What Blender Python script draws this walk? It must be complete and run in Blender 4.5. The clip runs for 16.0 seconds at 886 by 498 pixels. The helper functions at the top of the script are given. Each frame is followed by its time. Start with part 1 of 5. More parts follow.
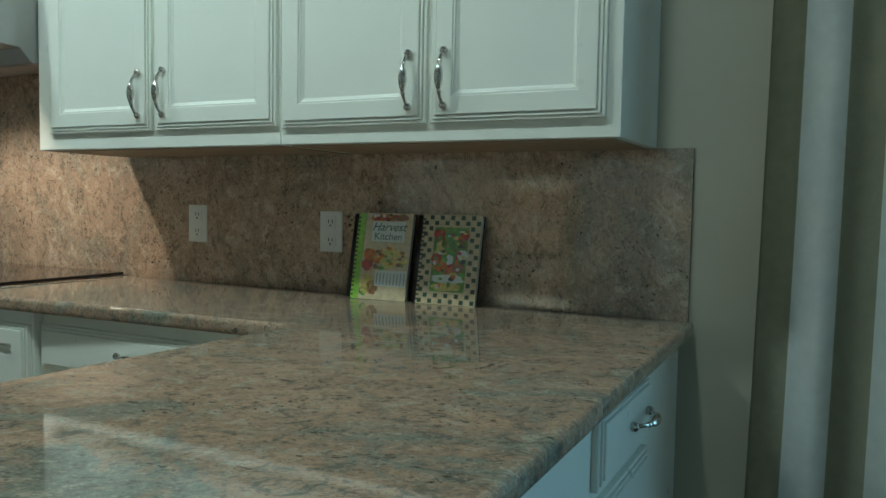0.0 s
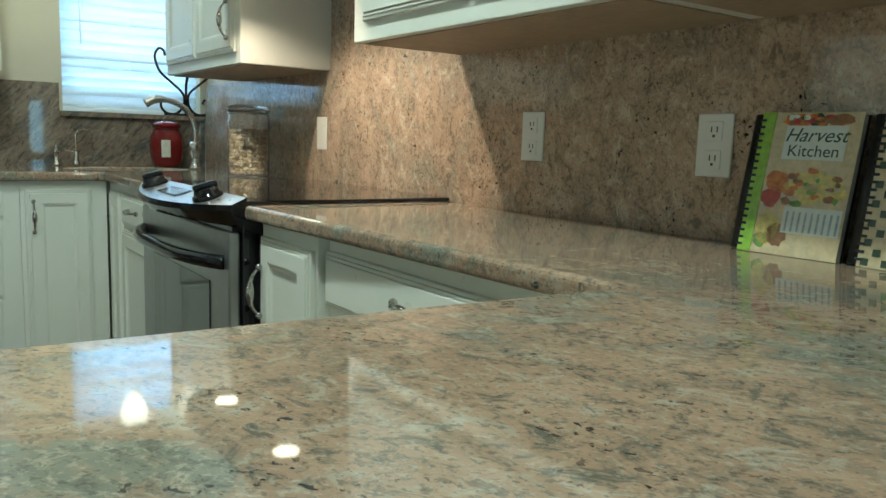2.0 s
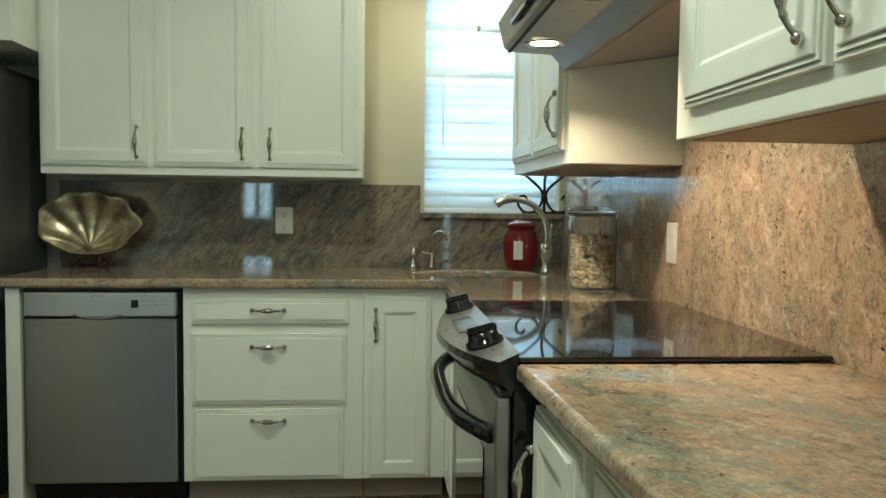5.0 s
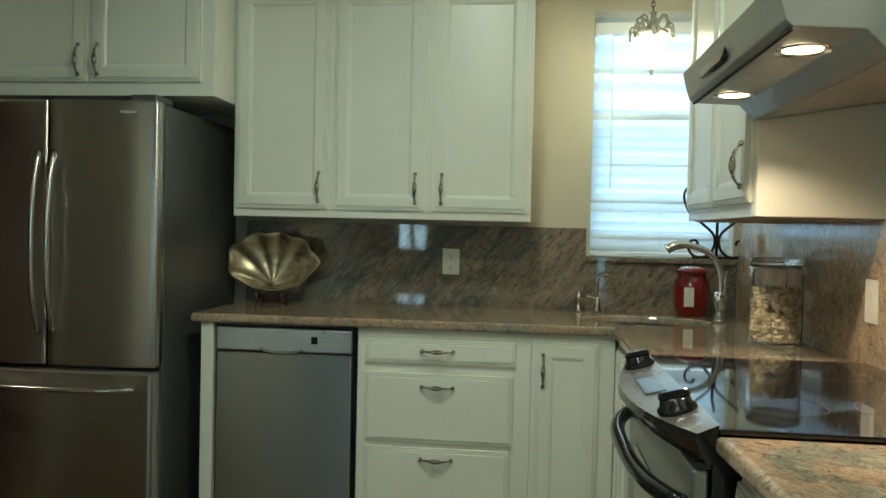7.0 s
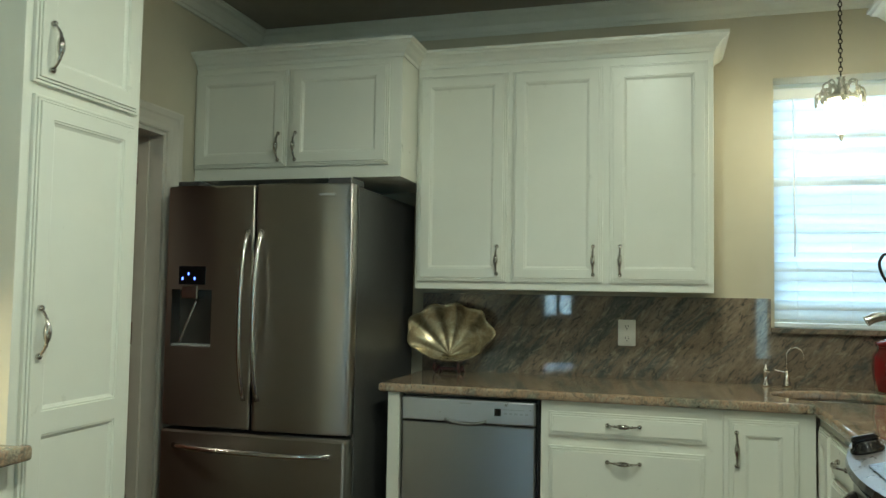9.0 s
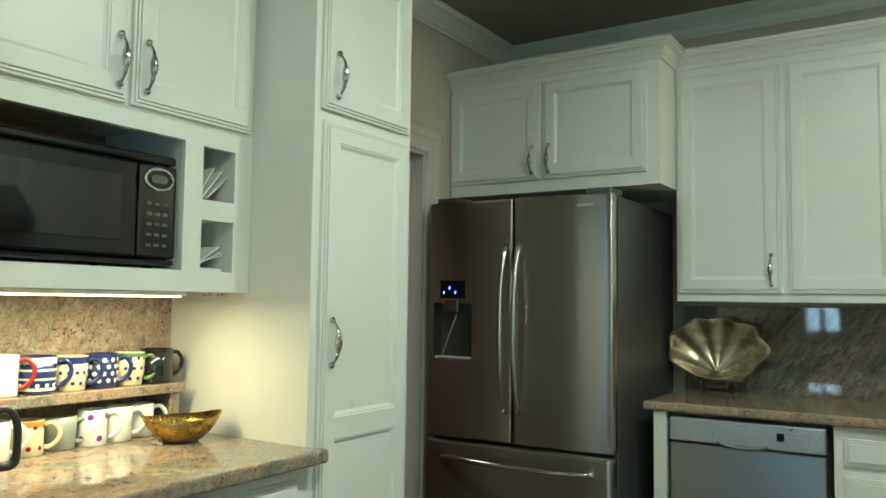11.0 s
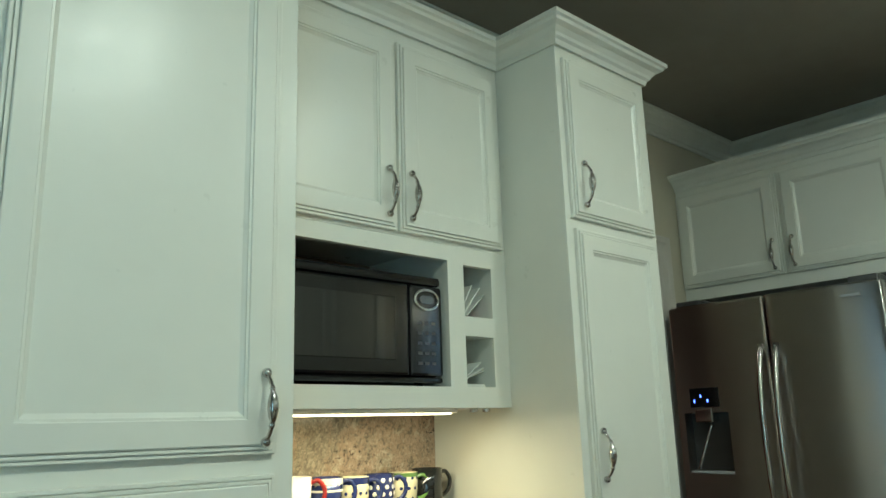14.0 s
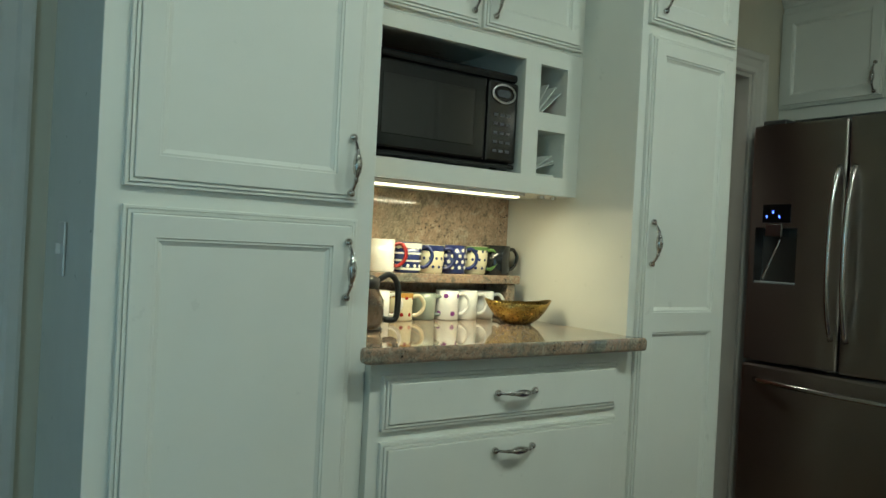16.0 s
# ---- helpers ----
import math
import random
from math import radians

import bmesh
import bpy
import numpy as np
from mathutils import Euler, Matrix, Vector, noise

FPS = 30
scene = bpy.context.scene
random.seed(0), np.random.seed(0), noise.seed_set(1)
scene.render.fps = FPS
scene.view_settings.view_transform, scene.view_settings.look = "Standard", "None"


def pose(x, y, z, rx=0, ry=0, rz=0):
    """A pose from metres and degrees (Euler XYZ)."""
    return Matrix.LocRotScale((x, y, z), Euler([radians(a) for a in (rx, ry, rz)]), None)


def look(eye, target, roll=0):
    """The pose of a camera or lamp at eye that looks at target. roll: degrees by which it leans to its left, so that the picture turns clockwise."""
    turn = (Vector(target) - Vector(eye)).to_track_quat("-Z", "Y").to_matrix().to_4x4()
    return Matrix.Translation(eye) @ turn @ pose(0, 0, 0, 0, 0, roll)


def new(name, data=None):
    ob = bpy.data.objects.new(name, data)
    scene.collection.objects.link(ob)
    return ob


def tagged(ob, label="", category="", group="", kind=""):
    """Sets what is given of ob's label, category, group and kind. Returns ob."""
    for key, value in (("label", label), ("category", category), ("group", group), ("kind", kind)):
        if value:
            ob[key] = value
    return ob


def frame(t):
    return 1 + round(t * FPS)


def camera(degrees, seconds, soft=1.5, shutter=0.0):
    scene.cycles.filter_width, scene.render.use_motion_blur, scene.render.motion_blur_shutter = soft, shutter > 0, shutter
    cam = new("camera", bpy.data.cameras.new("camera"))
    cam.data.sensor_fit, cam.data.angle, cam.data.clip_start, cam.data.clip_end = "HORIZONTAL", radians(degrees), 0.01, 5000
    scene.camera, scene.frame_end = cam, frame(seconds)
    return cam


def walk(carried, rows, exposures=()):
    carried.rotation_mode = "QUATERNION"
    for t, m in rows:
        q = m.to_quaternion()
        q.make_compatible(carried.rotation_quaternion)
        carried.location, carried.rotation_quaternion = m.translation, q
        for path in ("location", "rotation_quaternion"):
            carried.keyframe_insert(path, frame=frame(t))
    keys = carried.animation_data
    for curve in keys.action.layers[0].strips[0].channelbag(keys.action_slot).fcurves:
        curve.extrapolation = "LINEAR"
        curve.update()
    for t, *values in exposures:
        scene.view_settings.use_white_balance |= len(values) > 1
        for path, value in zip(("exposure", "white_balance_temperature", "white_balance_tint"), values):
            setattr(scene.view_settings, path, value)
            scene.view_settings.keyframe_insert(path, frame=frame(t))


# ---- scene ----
cam = camera(59.5, 16.0)
PATH = [
    (0, (4.571, -1.964, 1.195), (3.665, -0.185, 1.075), 1.0),
    (0.5, (4.442, -1.822, 1.16), (3.491, -0.083, 0.895), 2.2),
    (1, (4.279, -1.617, 1.12), (3.251, 0.076, 0.844), 0.9),
    (1.5, (4.209, -1.442, 1.087), (2.84, -0.014, 0.79), 1.5),
    (2, (4.159, -1.329, 1.092), (2.534, -0.197, 0.815), 1.9),
    (2.5, (4.068, -1.256, 1.081), (2.406, -0.195, 0.747), 1.5),
    (3, (3.940, -1.106, 1.079), (2.132, -0.314, 0.757), 1.7),
    (3.5, (3.843, -0.986, 1.111), (1.931, -0.472, 0.825), 1.8),
    (4, (3.769, -0.903, 1.133), (1.815, -0.536, 0.92), 2.0),
    (4.2, (3.744, -0.885, 1.147), (1.778, -0.571, 0.962), 1.7),
    (6.3, (3.71, -0.93, 1.274), (1.711, -0.971, 1.211), 0.9),
    (6.5, (3.71, -0.942, 1.274), (1.713, -1.03, 1.218), 1.2),
    (7, (3.739, -0.987, 1.278), (1.751, -1.199, 1.231), 1.3),
    (7.5, (3.767, -1.028, 1.285), (1.788, -1.315, 1.286), 0.8),
    (8, (3.783, -1.06, 1.29), (1.813, -1.406, 1.346), 0.8),
    (8.5, (3.787, -1.189, 1.318), (1.828, -1.584, 1.403), 1.3),
    (8.7, (3.816, -1.175, 1.317), (1.871, -1.631, 1.414), 1.2),
    (10.8, (3.873, -1.308, 1.308), (2.146, -2.308, 1.437), 1.1),
    (11, (3.826, -1.314, 1.305), (2.148, -2.394, 1.443), 0.8),
    (11.5, (3.855, -1.379, 1.301), (2.252, -2.559, 1.492), 0.3),
    (12, (3.875, -1.453, 1.28), (2.334, -2.692, 1.575), -1.0),
    (12.5, (3.924, -1.529, 1.272), (2.401, -2.764, 1.666), -1.9),
    (13, (3.971, -1.583, 1.27), (2.479, -2.828, 1.744), -3.1),
    (13.5, (3.962, -1.568, 1.278), (2.528, -2.871, 1.774), -3.2),
    (14, (3.93, -1.46, 1.272), (2.602, -2.886, 1.723), -1.8),
    (14.5, (3.936, -1.344, 1.251), (2.685, -2.869, 1.581), -0.4),
    (15, (3.955, -1.261, 1.218), (2.737, -2.835, 1.419), 0.1),
    (15.5, (3.983, -1.227, 1.19), (2.795, -2.832, 1.304), 1.5),
    (16, (4.004, -1.198, 1.154), (2.863, -2.84, 1.142), 3.0),
]
walk(cam, [(t, look(eye, target, roll)) for t, eye, target, roll in PATH], [(0, -0.5, 5250, -6), (0.5, -0.08, 5250, -7), (1, -0.02, 5200, -7), (2, 0.1, 5600, -6), (4.2, 0.08, 6400, -5), (7, -0.2, 6550, -6), (8.7, -0.08, 6500, -5), (11, 0.12, 6150, -5), (12, 0.0, 6050, -5), (14, -0.22, 6000, -5), (16, -0.6, 5850, -5)])

# ---- light ----
world = bpy.data.worlds.new("world")
scene.world = world
world.use_nodes = True
wn, wl = world.node_tree.nodes, world.node_tree.links
sky = wn.new("ShaderNodeTexSky")
sky.sky_type, sky.sun_disc = "NISHITA", False
sky.sun_elevation, sky.sun_rotation = radians(38), radians(140)
wl.new(sky.outputs[0], wn["Background"].inputs[0])
wn["Background"].inputs[1].default_value = 0.12


def area(name, m, sx, sy, power, color):
    lamp = bpy.data.lights.new(name, "AREA")
    lamp.shape, lamp.size, lamp.size_y, lamp.energy, lamp.color = "RECTANGLE", sx, sy, power, color
    ob = new(name, lamp)
    ob.matrix_world = m
    return ob


def spot(name, eye, target, power, color, angle, size=0.03, blend=0.4):
    lamp = bpy.data.lights.new(name, "SPOT")
    lamp.energy, lamp.color, lamp.spot_size, lamp.spot_blend, lamp.shadow_soft_size = power, color, radians(angle), blend, size
    ob = new(name, lamp)
    ob.matrix_world = look(eye, target)
    return ob


# daylight: outside the sink window, the glass door beside the drape, the window of the dining side
area("daylight_sink_window", look((-0.60, -0.35, 1.95), (0.0, -0.35, 1.72)), 1.0, 1.4, 27, (0.70, 0.86, 1.0))
area("daylight_glass_door", look((5.75, 0.10, 1.15), (5.0, -3.0, 1.15)), 1.4, 1.9, 28, (0.46, 0.80, 1.0))
area("daylight_dining_window", look((7.62, -2.65, 1.32), (2.0, -2.0, 1.3)), 0.40, 0.70, 7, (0.50, 0.76, 1.0))
# The third lamp, at x 4.1, is added unseen to brighten the drape.
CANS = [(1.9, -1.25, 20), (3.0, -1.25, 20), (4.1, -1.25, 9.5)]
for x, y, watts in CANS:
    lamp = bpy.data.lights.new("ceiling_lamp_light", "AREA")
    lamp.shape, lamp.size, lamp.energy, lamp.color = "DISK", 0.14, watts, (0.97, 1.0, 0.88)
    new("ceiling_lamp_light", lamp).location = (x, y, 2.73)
spot("hood_spot", (1.622, -0.451, 1.6465), (1.74, -0.20, 0.92), 25, (1.0, 0.74, 0.54), 104, 0.012, 0.7)
spot("hood_spot", (2.131, -0.451, 1.6465), (2.06, -0.20, 0.92), 27, (1.0, 0.74, 0.54), 104, 0.012, 0.7)
pend = bpy.data.lights.new("pendant_bulb", "POINT")
pend.energy, pend.color, pend.shadow_soft_size = 6, (1.0, 0.86, 0.6), 0.04
new("pendant_bulb", pend).location = (0.36, -0.475, 2.07)
area("undercabinet_strip", pose(2.71, -3.05, 1.303, 0, 0, 0), 0.5, 0.03, 4.2, (1.0, 0.82, 0.52))


# Added fill, its source unseen, so the hall's red-brown walls show.
hall = bpy.data.lights.new("hall_fill_light", "AREA")
hall.shape, hall.size, hall.energy, hall.color = "DISK", 0.22, 3.5, (1.0, 0.86, 0.68)
new("hall_fill_light", hall).location = (1.5, -4.25, 2.50)


# ---- materials ----
def nodes(name):
    m = bpy.data.materials.new(name)
    m.use_nodes = True
    return m, m.node_tree.nodes, m.node_tree.links, m.node_tree.nodes["Principled BSDF"]


def coords(n, l, scale=(1, 1, 1), rot=(0, 0, 0), kind="Object"):
    tc, mp = n.new("ShaderNodeTexCoord"), n.new("ShaderNodeMapping")
    mp.inputs["Scale"].default_value = scale
    mp.inputs["Rotation"].default_value = [radians(a) for a in rot]
    l.new(tc.outputs[kind], mp.inputs[0])
    return mp.outputs[0]


def world_coords(n, l, scale=(1, 1, 1), rot=(0, 0, 0)):
    """World metres, turned first and then drawn out."""
    g, turn, mp = n.new("ShaderNodeNewGeometry"), n.new("ShaderNodeMapping"), n.new("ShaderNodeMapping")
    turn.inputs["Rotation"].default_value = [radians(a) for a in rot]
    mp.inputs["Scale"].default_value = scale
    l.new(g.outputs["Position"], turn.inputs[0])
    l.new(turn.outputs[0], mp.inputs[0])
    return mp.outputs[0]


def noise_of(n, l, vec, scale, detail=4, rough=0.6, distort=0.0):
    t = n.new("ShaderNodeTexNoise")
    t.inputs["Scale"].default_value, t.inputs["Detail"].default_value = scale, detail
    t.inputs["Roughness"].default_value, t.inputs["Distortion"].default_value = rough, distort
    l.new(vec, t.inputs["Vector"])
    return t.outputs[0]


def ramp(n, l, fac, stops):
    r = n.new("ShaderNodeValToRGB")
    e = r.color_ramp.elements
    while len(e) < len(stops):
        e.new(0.5)
    for k, (p, c) in zip(e, stops):
        k.position, k.color = p, (*c, 1) if len(c) == 3 else (c[0],) * 3 + (1,)
    l.new(fac, r.inputs[0])
    return r.outputs[0]


def mix(n, l, fac, a, b, mode="MIX"):
    m = n.new("ShaderNodeMix")
    m.data_type, m.blend_type = "RGBA", mode
    for sock, v in ((m.inputs[0], fac), (m.inputs[6], a), (m.inputs[7], b)):
        if isinstance(v, (int, float)):
            sock.default_value = v
        elif isinstance(v, tuple):
            sock.default_value = (*v, 1)
        else:
            l.new(v, sock)
    return m.outputs[2]


def bump(n, l, bsdf, height, strength, dist=0.002):
    b = n.new("ShaderNodeBump")
    b.inputs["Strength"].default_value, b.inputs["Distance"].default_value = strength, dist
    l.new(height, b.inputs["Height"])
    l.new(b.outputs[0], bsdf.inputs["Normal"])


def plain(name, color, rough=0.5, metal=0.0, vary=0.06, scale=12.0, bumps=0.0, coat=0.0):
    m, n, l, b = nodes(name)
    v = noise_of(n, l, coords(n, l), scale, 5)
    lo, hi = (tuple(c * k for c in color) for k in (1 - vary, 1 + vary))
    l.new(ramp(n, l, v, ((0.3, lo), (0.7, hi))), b.inputs["Base Color"])
    l.new(ramp(n, l, noise_of(n, l, coords(n, l), scale * 3), ((0.3, (rough * 0.85,)), (0.7, (min(1, rough * 1.15),)))), b.inputs["Roughness"])
    b.inputs["Metallic"].default_value = metal
    b.inputs["Coat Weight"].default_value = coat
    if bumps:
        bump(n, l, b, noise_of(n, l, coords(n, l), scale * 8), bumps, 0.001)
    return m


def glowing(name, color, strength):
    m, n, l, b = nodes(name)
    b.inputs["Base Color"].default_value = (*color, 1)
    b.inputs["Emission Color"].default_value = (*color, 1)
    b.inputs["Emission Strength"].default_value = strength
    return m


def glassy(name, color=(1, 1, 1), rough=0.02):
    m, n, l, b = nodes(name)
    b.inputs["Base Color"].default_value = (*color, 1)
    b.inputs["Transmission Weight"].default_value = 1.0
    b.inputs["Roughness"].default_value, b.inputs["IOR"].default_value = rough, 1.45
    return m


def granite(name, rot, stretch, warm, grey, pale, clump=0.5, speck=1.0, gloss=0.035, lift=1.0):
    """Polished stone: cloudy brown-salmon and grey-green drifts, short streaks, clustered dark and pale crystals."""
    m, n, l, b = nodes(name)
    p = world_coords(n, l, stretch, rot)
    soft = world_coords(n, l, tuple(0.35 + 0.65 * k for k in stretch), rot)
    shade = lambda c, k: tuple(q * k * lift for q in c)
    drift = noise_of(n, l, p, 3.4, 8, 0.68, 1.1)
    base = ramp(n, l, drift, ((0.30, shade(grey, 0.85)), (0.42, shade(grey, 1.1)), (0.49, shade(warm, 0.86)), (0.61, shade(warm, 1.1)), (0.74, shade(pale, 0.9))))
    mottle = noise_of(n, l, soft, 21.0, 7, 0.72, 1.0)
    base = mix(n, l, ramp(n, l, mottle, ((0.38, (0.85,)), (0.46, (0.0,)))), base, shade(grey, 0.60))
    base = mix(n, l, ramp(n, l, mottle, ((0.54, (0.0,)), (0.62, (0.75,)))), base, shade(pale, 1.05))
    streaks = noise_of(n, l, p, 42.0, 6, 0.7, 0.5)
    base = mix(n, l, ramp(n, l, streaks, ((0.36, (0.6,)), (0.46, (0.0,)))), base, shade(grey, 0.55))
    base = mix(n, l, ramp(n, l, streaks, ((0.56, (0.0,)), (0.68, (0.5,)))), base, shade(warm, 1.25))
    flakes = n.new("ShaderNodeTexNoise")
    flakes.inputs["Scale"].default_value, flakes.inputs["Detail"].default_value, flakes.inputs["Roughness"].default_value = 120.0, 3.0, 0.65
    l.new(soft, flakes.inputs["Vector"])
    hue = n.new("ShaderNodeSeparateColor")
    l.new(flakes.outputs["Color"], hue.inputs[0])
    base = mix(n, l, ramp(n, l, hue.outputs[0], ((0.55, (0.0,)), (0.64, (0.42 * speck,)))), base, shade(pale, 1.15))
    base = mix(n, l, ramp(n, l, hue.outputs[2], ((0.55, (0.0,)), (0.64, (0.6 * speck,)))), base, shade(grey, 0.5))
    # dark crystals, gathered in clusters
    where = noise_of(n, l, soft, 6.0, 4, 0.6, 0.6)
    grains = noise_of(n, l, soft, 85.0, 3, 0.6, 0.4)
    keep = mix(n, l, 1.0, ramp(n, l, grains, ((0.355, (1.0,)), (0.405, (0.0,)))), ramp(n, l, where, ((clump, (0.0,)), (clump + 0.10, (1.0,)))), "MULTIPLY")
    base = mix(n, l, keep, base, (0.018, 0.018, 0.017))
    blots = noise_of(n, l, p, 11.0, 5, 0.6, 0.9)
    base = mix(n, l, ramp(n, l, blots, ((0.270, (0.9,)), (0.305, (0.0,)))), base, (0.030, 0.032, 0.032))
    l.new(base, b.inputs["Base Color"])
    l.new(ramp(n, l, hue.outputs[1], ((0.35, (gloss * 0.7,)), (0.65, (gloss * 1.5,)))), b.inputs["Roughness"])
    b.inputs["IOR"].default_value = 1.62
    return m


def brushed(name, color, rough, axis, turn=0.25):
    m, n, l, b = nodes(name)
    v = noise_of(n, l, coords(n, l, axis), 9.0, 2, 0.5)
    l.new(ramp(n, l, v, ((0.3, tuple(c * 0.99 for c in color)), (0.7, tuple(c * 1.01 for c in color)))), b.inputs["Base Color"])
    l.new(ramp(n, l, v, ((0.3, (rough * 0.98,)), (0.7, (rough * 1.02,)))), b.inputs["Roughness"])
    b.inputs["Metallic"].default_value = 1.0
    b.inputs["Anisotropic"].default_value = 0.9
    b.inputs["Anisotropic Rotation"].default_value = turn
    tangent = n.new("ShaderNodeTangent")
    tangent.direction_type, tangent.axis = "RADIAL", "Z"
    l.new(tangent.outputs[0], b.inputs["Tangent"])
    return m


def wood(name, a, c, scale=(1, 14, 14), rough=0.35):
    m, n, l, b = nodes(name)
    info = n.new("ShaderNodeObjectInfo")
    g = n.new("ShaderNodeNewGeometry")
    add = n.new("ShaderNodeVectorMath")
    add.operation = "ADD"
    sc = n.new("ShaderNodeVectorMath")
    sc.operation = "SCALE"
    comb = n.new("ShaderNodeCombineXYZ")
    for k in range(3):
        l.new(info.outputs["Random"], comb.inputs[k])
    l.new(comb.outputs[0], sc.inputs[0])
    sc.inputs["Scale"].default_value = 37.0
    l.new(g.outputs["Position"], add.inputs[0])
    l.new(sc.outputs[0], add.inputs[1])
    mp = n.new("ShaderNodeMapping")
    mp.inputs["Scale"].default_value = scale
    l.new(add.outputs[0], mp.inputs[0])
    v = noise_of(n, l, mp.outputs[0], 2.2, 7, 0.65, 1.4)
    col = ramp(n, l, v, ((0.30, a), (0.66, c)))
    fine = noise_of(n, l, mp.outputs[0], 14.0, 5, 0.7)
    col = mix(n, l, ramp(n, l, fine, ((0.35, (0.5,)), (0.5, (0.0,)))), col, tuple(k * 0.45 for k in a))
    tint = ramp(n, l, info.outputs["Random"], ((0.0, (0.78, 0.74, 0.7)), (1.0, (1.18, 1.12, 1.05))))
    l.new(mix(n, l, 1.0, col, tint, "MULTIPLY"), b.inputs["Base Color"])
    b.inputs["Roughness"].default_value = rough
    bump(n, l, b, fine, 0.12, 0.001)
    return m


WHITE = plain("white_cabinet_paint", (0.76, 0.765, 0.69), 0.32, 0, 0.02, 5, 0.05)
TRIM = plain("white_trim_paint", (0.74, 0.75, 0.69), 0.35, 0, 0.03, 6, 0.05)
WALL = plain("taupe_wall_paint", (0.57, 0.53, 0.42), 0.75, 0, 0.04, 3, 0.15)
# The wall taupe at about half strength, standing in for a ceiling without uplight.
CEIL = plain("taupe_paint_shaded", (0.30, 0.28, 0.24), 0.8, 0, 0.04, 3, 0.2)
GRANITE = granite("salmon_granite", (0, 0, -24), (1.0, 1.38, 1.2), (0.365, 0.245, 0.163), (0.205, 0.198, 0.155), (0.39, 0.35, 0.27), 0.52)
# Speckled colours lifted to stand in for light bounced under the wall cabinets.
GRANITE_B = granite("speckled_granite_bounce_lit", (0, 20, 0), (1.25, 1.0, 0.9), (0.45, 0.325, 0.230), (0.310, 0.262, 0.198), (0.54, 0.46, 0.345), 0.50, 1.0, 0.06, 1.12)
# Veined slab of the same granite, its colours darkened and cooled as in shade.
GRANITE_W = granite("veined_granite_shaded", (-48, 0, 0), (1.0, 0.42, 1.9), (0.235, 0.180, 0.135), (0.098, 0.100, 0.090), (0.30, 0.26, 0.20), 0.60, 0.45)
STEEL = brushed("brushed_steel_upright", (0.49, 0.465, 0.44), 0.28, (90, 90, 0.08))
STEEL_DW = brushed("brushed_steel_door", (0.42, 0.43, 0.44), 0.33, (60, 60, 0.05))
STEEL_H = plain("satin_steel", (0.38, 0.38, 0.375), 0.38, 1.0, 0.02, 9)
CHROME = plain("antique_nickel", (0.54, 0.52, 0.49), 0.17, 1.0, 0.25, 60)
BRIGHT = plain("polished_steel", (0.72, 0.71, 0.70), 0.16, 1.0, 0.04, 30)
BLACK = plain("black_enamel", (0.007, 0.007, 0.008), 0.09, 0, 0.2, 20)
BLACKGLASS = plain("black_ceramic_glass", (0.006, 0.006, 0.007), 0.05, 0, 0.1, 10, 0, 0.5)
DARK = plain("dark_recess", (0.03, 0.028, 0.026), 0.8)
FLOORWOOD = wood("oak_floor_boards", (0.070, 0.043, 0.022), (0.175, 0.115, 0.064), (1.2, 14, 14), 0.34)
PLASTIC = plain("white_plastic", (0.80, 0.79, 0.74), 0.35, 0, 0.02, 20)
GREYPLASTIC = plain("grey_plastic", (0.42, 0.43, 0.44), 0.4, 0, 0.04, 20)
BLIND = plain("white_blind_slat", (0.82, 0.86, 0.90), 0.5, 0, 0.02, 12)
IRON = plain("dark_wrought_iron", (0.022, 0.016, 0.013), 0.5, 0.6, 0.3, 40, 0.3)
GLASS = glassy("clear_glass")
DIMPRINT = plain("dim_grey_print", (0.075, 0.075, 0.08), 0.4)
UNDERWOOD = plain("tan_unpainted_plywood", (0.36, 0.27, 0.18), 0.6, 0, 0.10, 14, 0.1)
# Toe kicks get a mottled tan, darker than the cabinet white.
TOEKICK = plain("tan_toe_paint", (0.33, 0.28, 0.22), 0.6, 0, 0.12, 9)


# ---- mesh helpers ----
def part(name, bm, material, parent=None, label="", m=None, smooth=False):
    me = bpy.data.meshes.new(name)
    bm.normal_update()
    bm.to_mesh(me)
    bm.free()
    return place(name, me, material, parent, label, m, smooth)


def place(name, me, material, parent=None, label="", m=None, smooth=False):
    if not me.materials:
        for k in material if isinstance(material, (list, tuple)) else [material]:
            me.materials.append(k)
    if smooth:
        me.polygons.foreach_set("use_smooth", [True] * len(me.polygons))
    ob = new(name, me)
    if parent:
        ob.parent = parent
    if m is not None:
        ob.matrix_local = m
    if label:
        ob["label"] = label
    return ob


def thing(name, m, label, category, group="", kind=""):
    ob = new(name)
    ob.matrix_world = m
    return tagged(ob, label, category, group, kind)


def box(x0, x1, y0, y1, z0, z1, bev=0.0, bm=None):
    own = bmesh.new()
    bmesh.ops.create_cube(own, size=1.0)
    for v in own.verts:
        v.co = Vector((x0 + (v.co.x + 0.5) * (x1 - x0), y0 + (v.co.y + 0.5) * (y1 - y0), z0 + (v.co.z + 0.5) * (z1 - z0)))
    if bev:
        bmesh.ops.bevel(own, geom=own.edges[:], offset=bev, segments=2, profile=0.5, affect="EDGES", clamp_overlap=True)
    if bm is None:
        return own
    return merge(bm, own)


def merge(bm, other):
    me = bpy.data.meshes.new("tmp")
    other.to_mesh(me)
    other.free()
    bm.from_mesh(me)
    bpy.data.meshes.remove(me)
    return bm


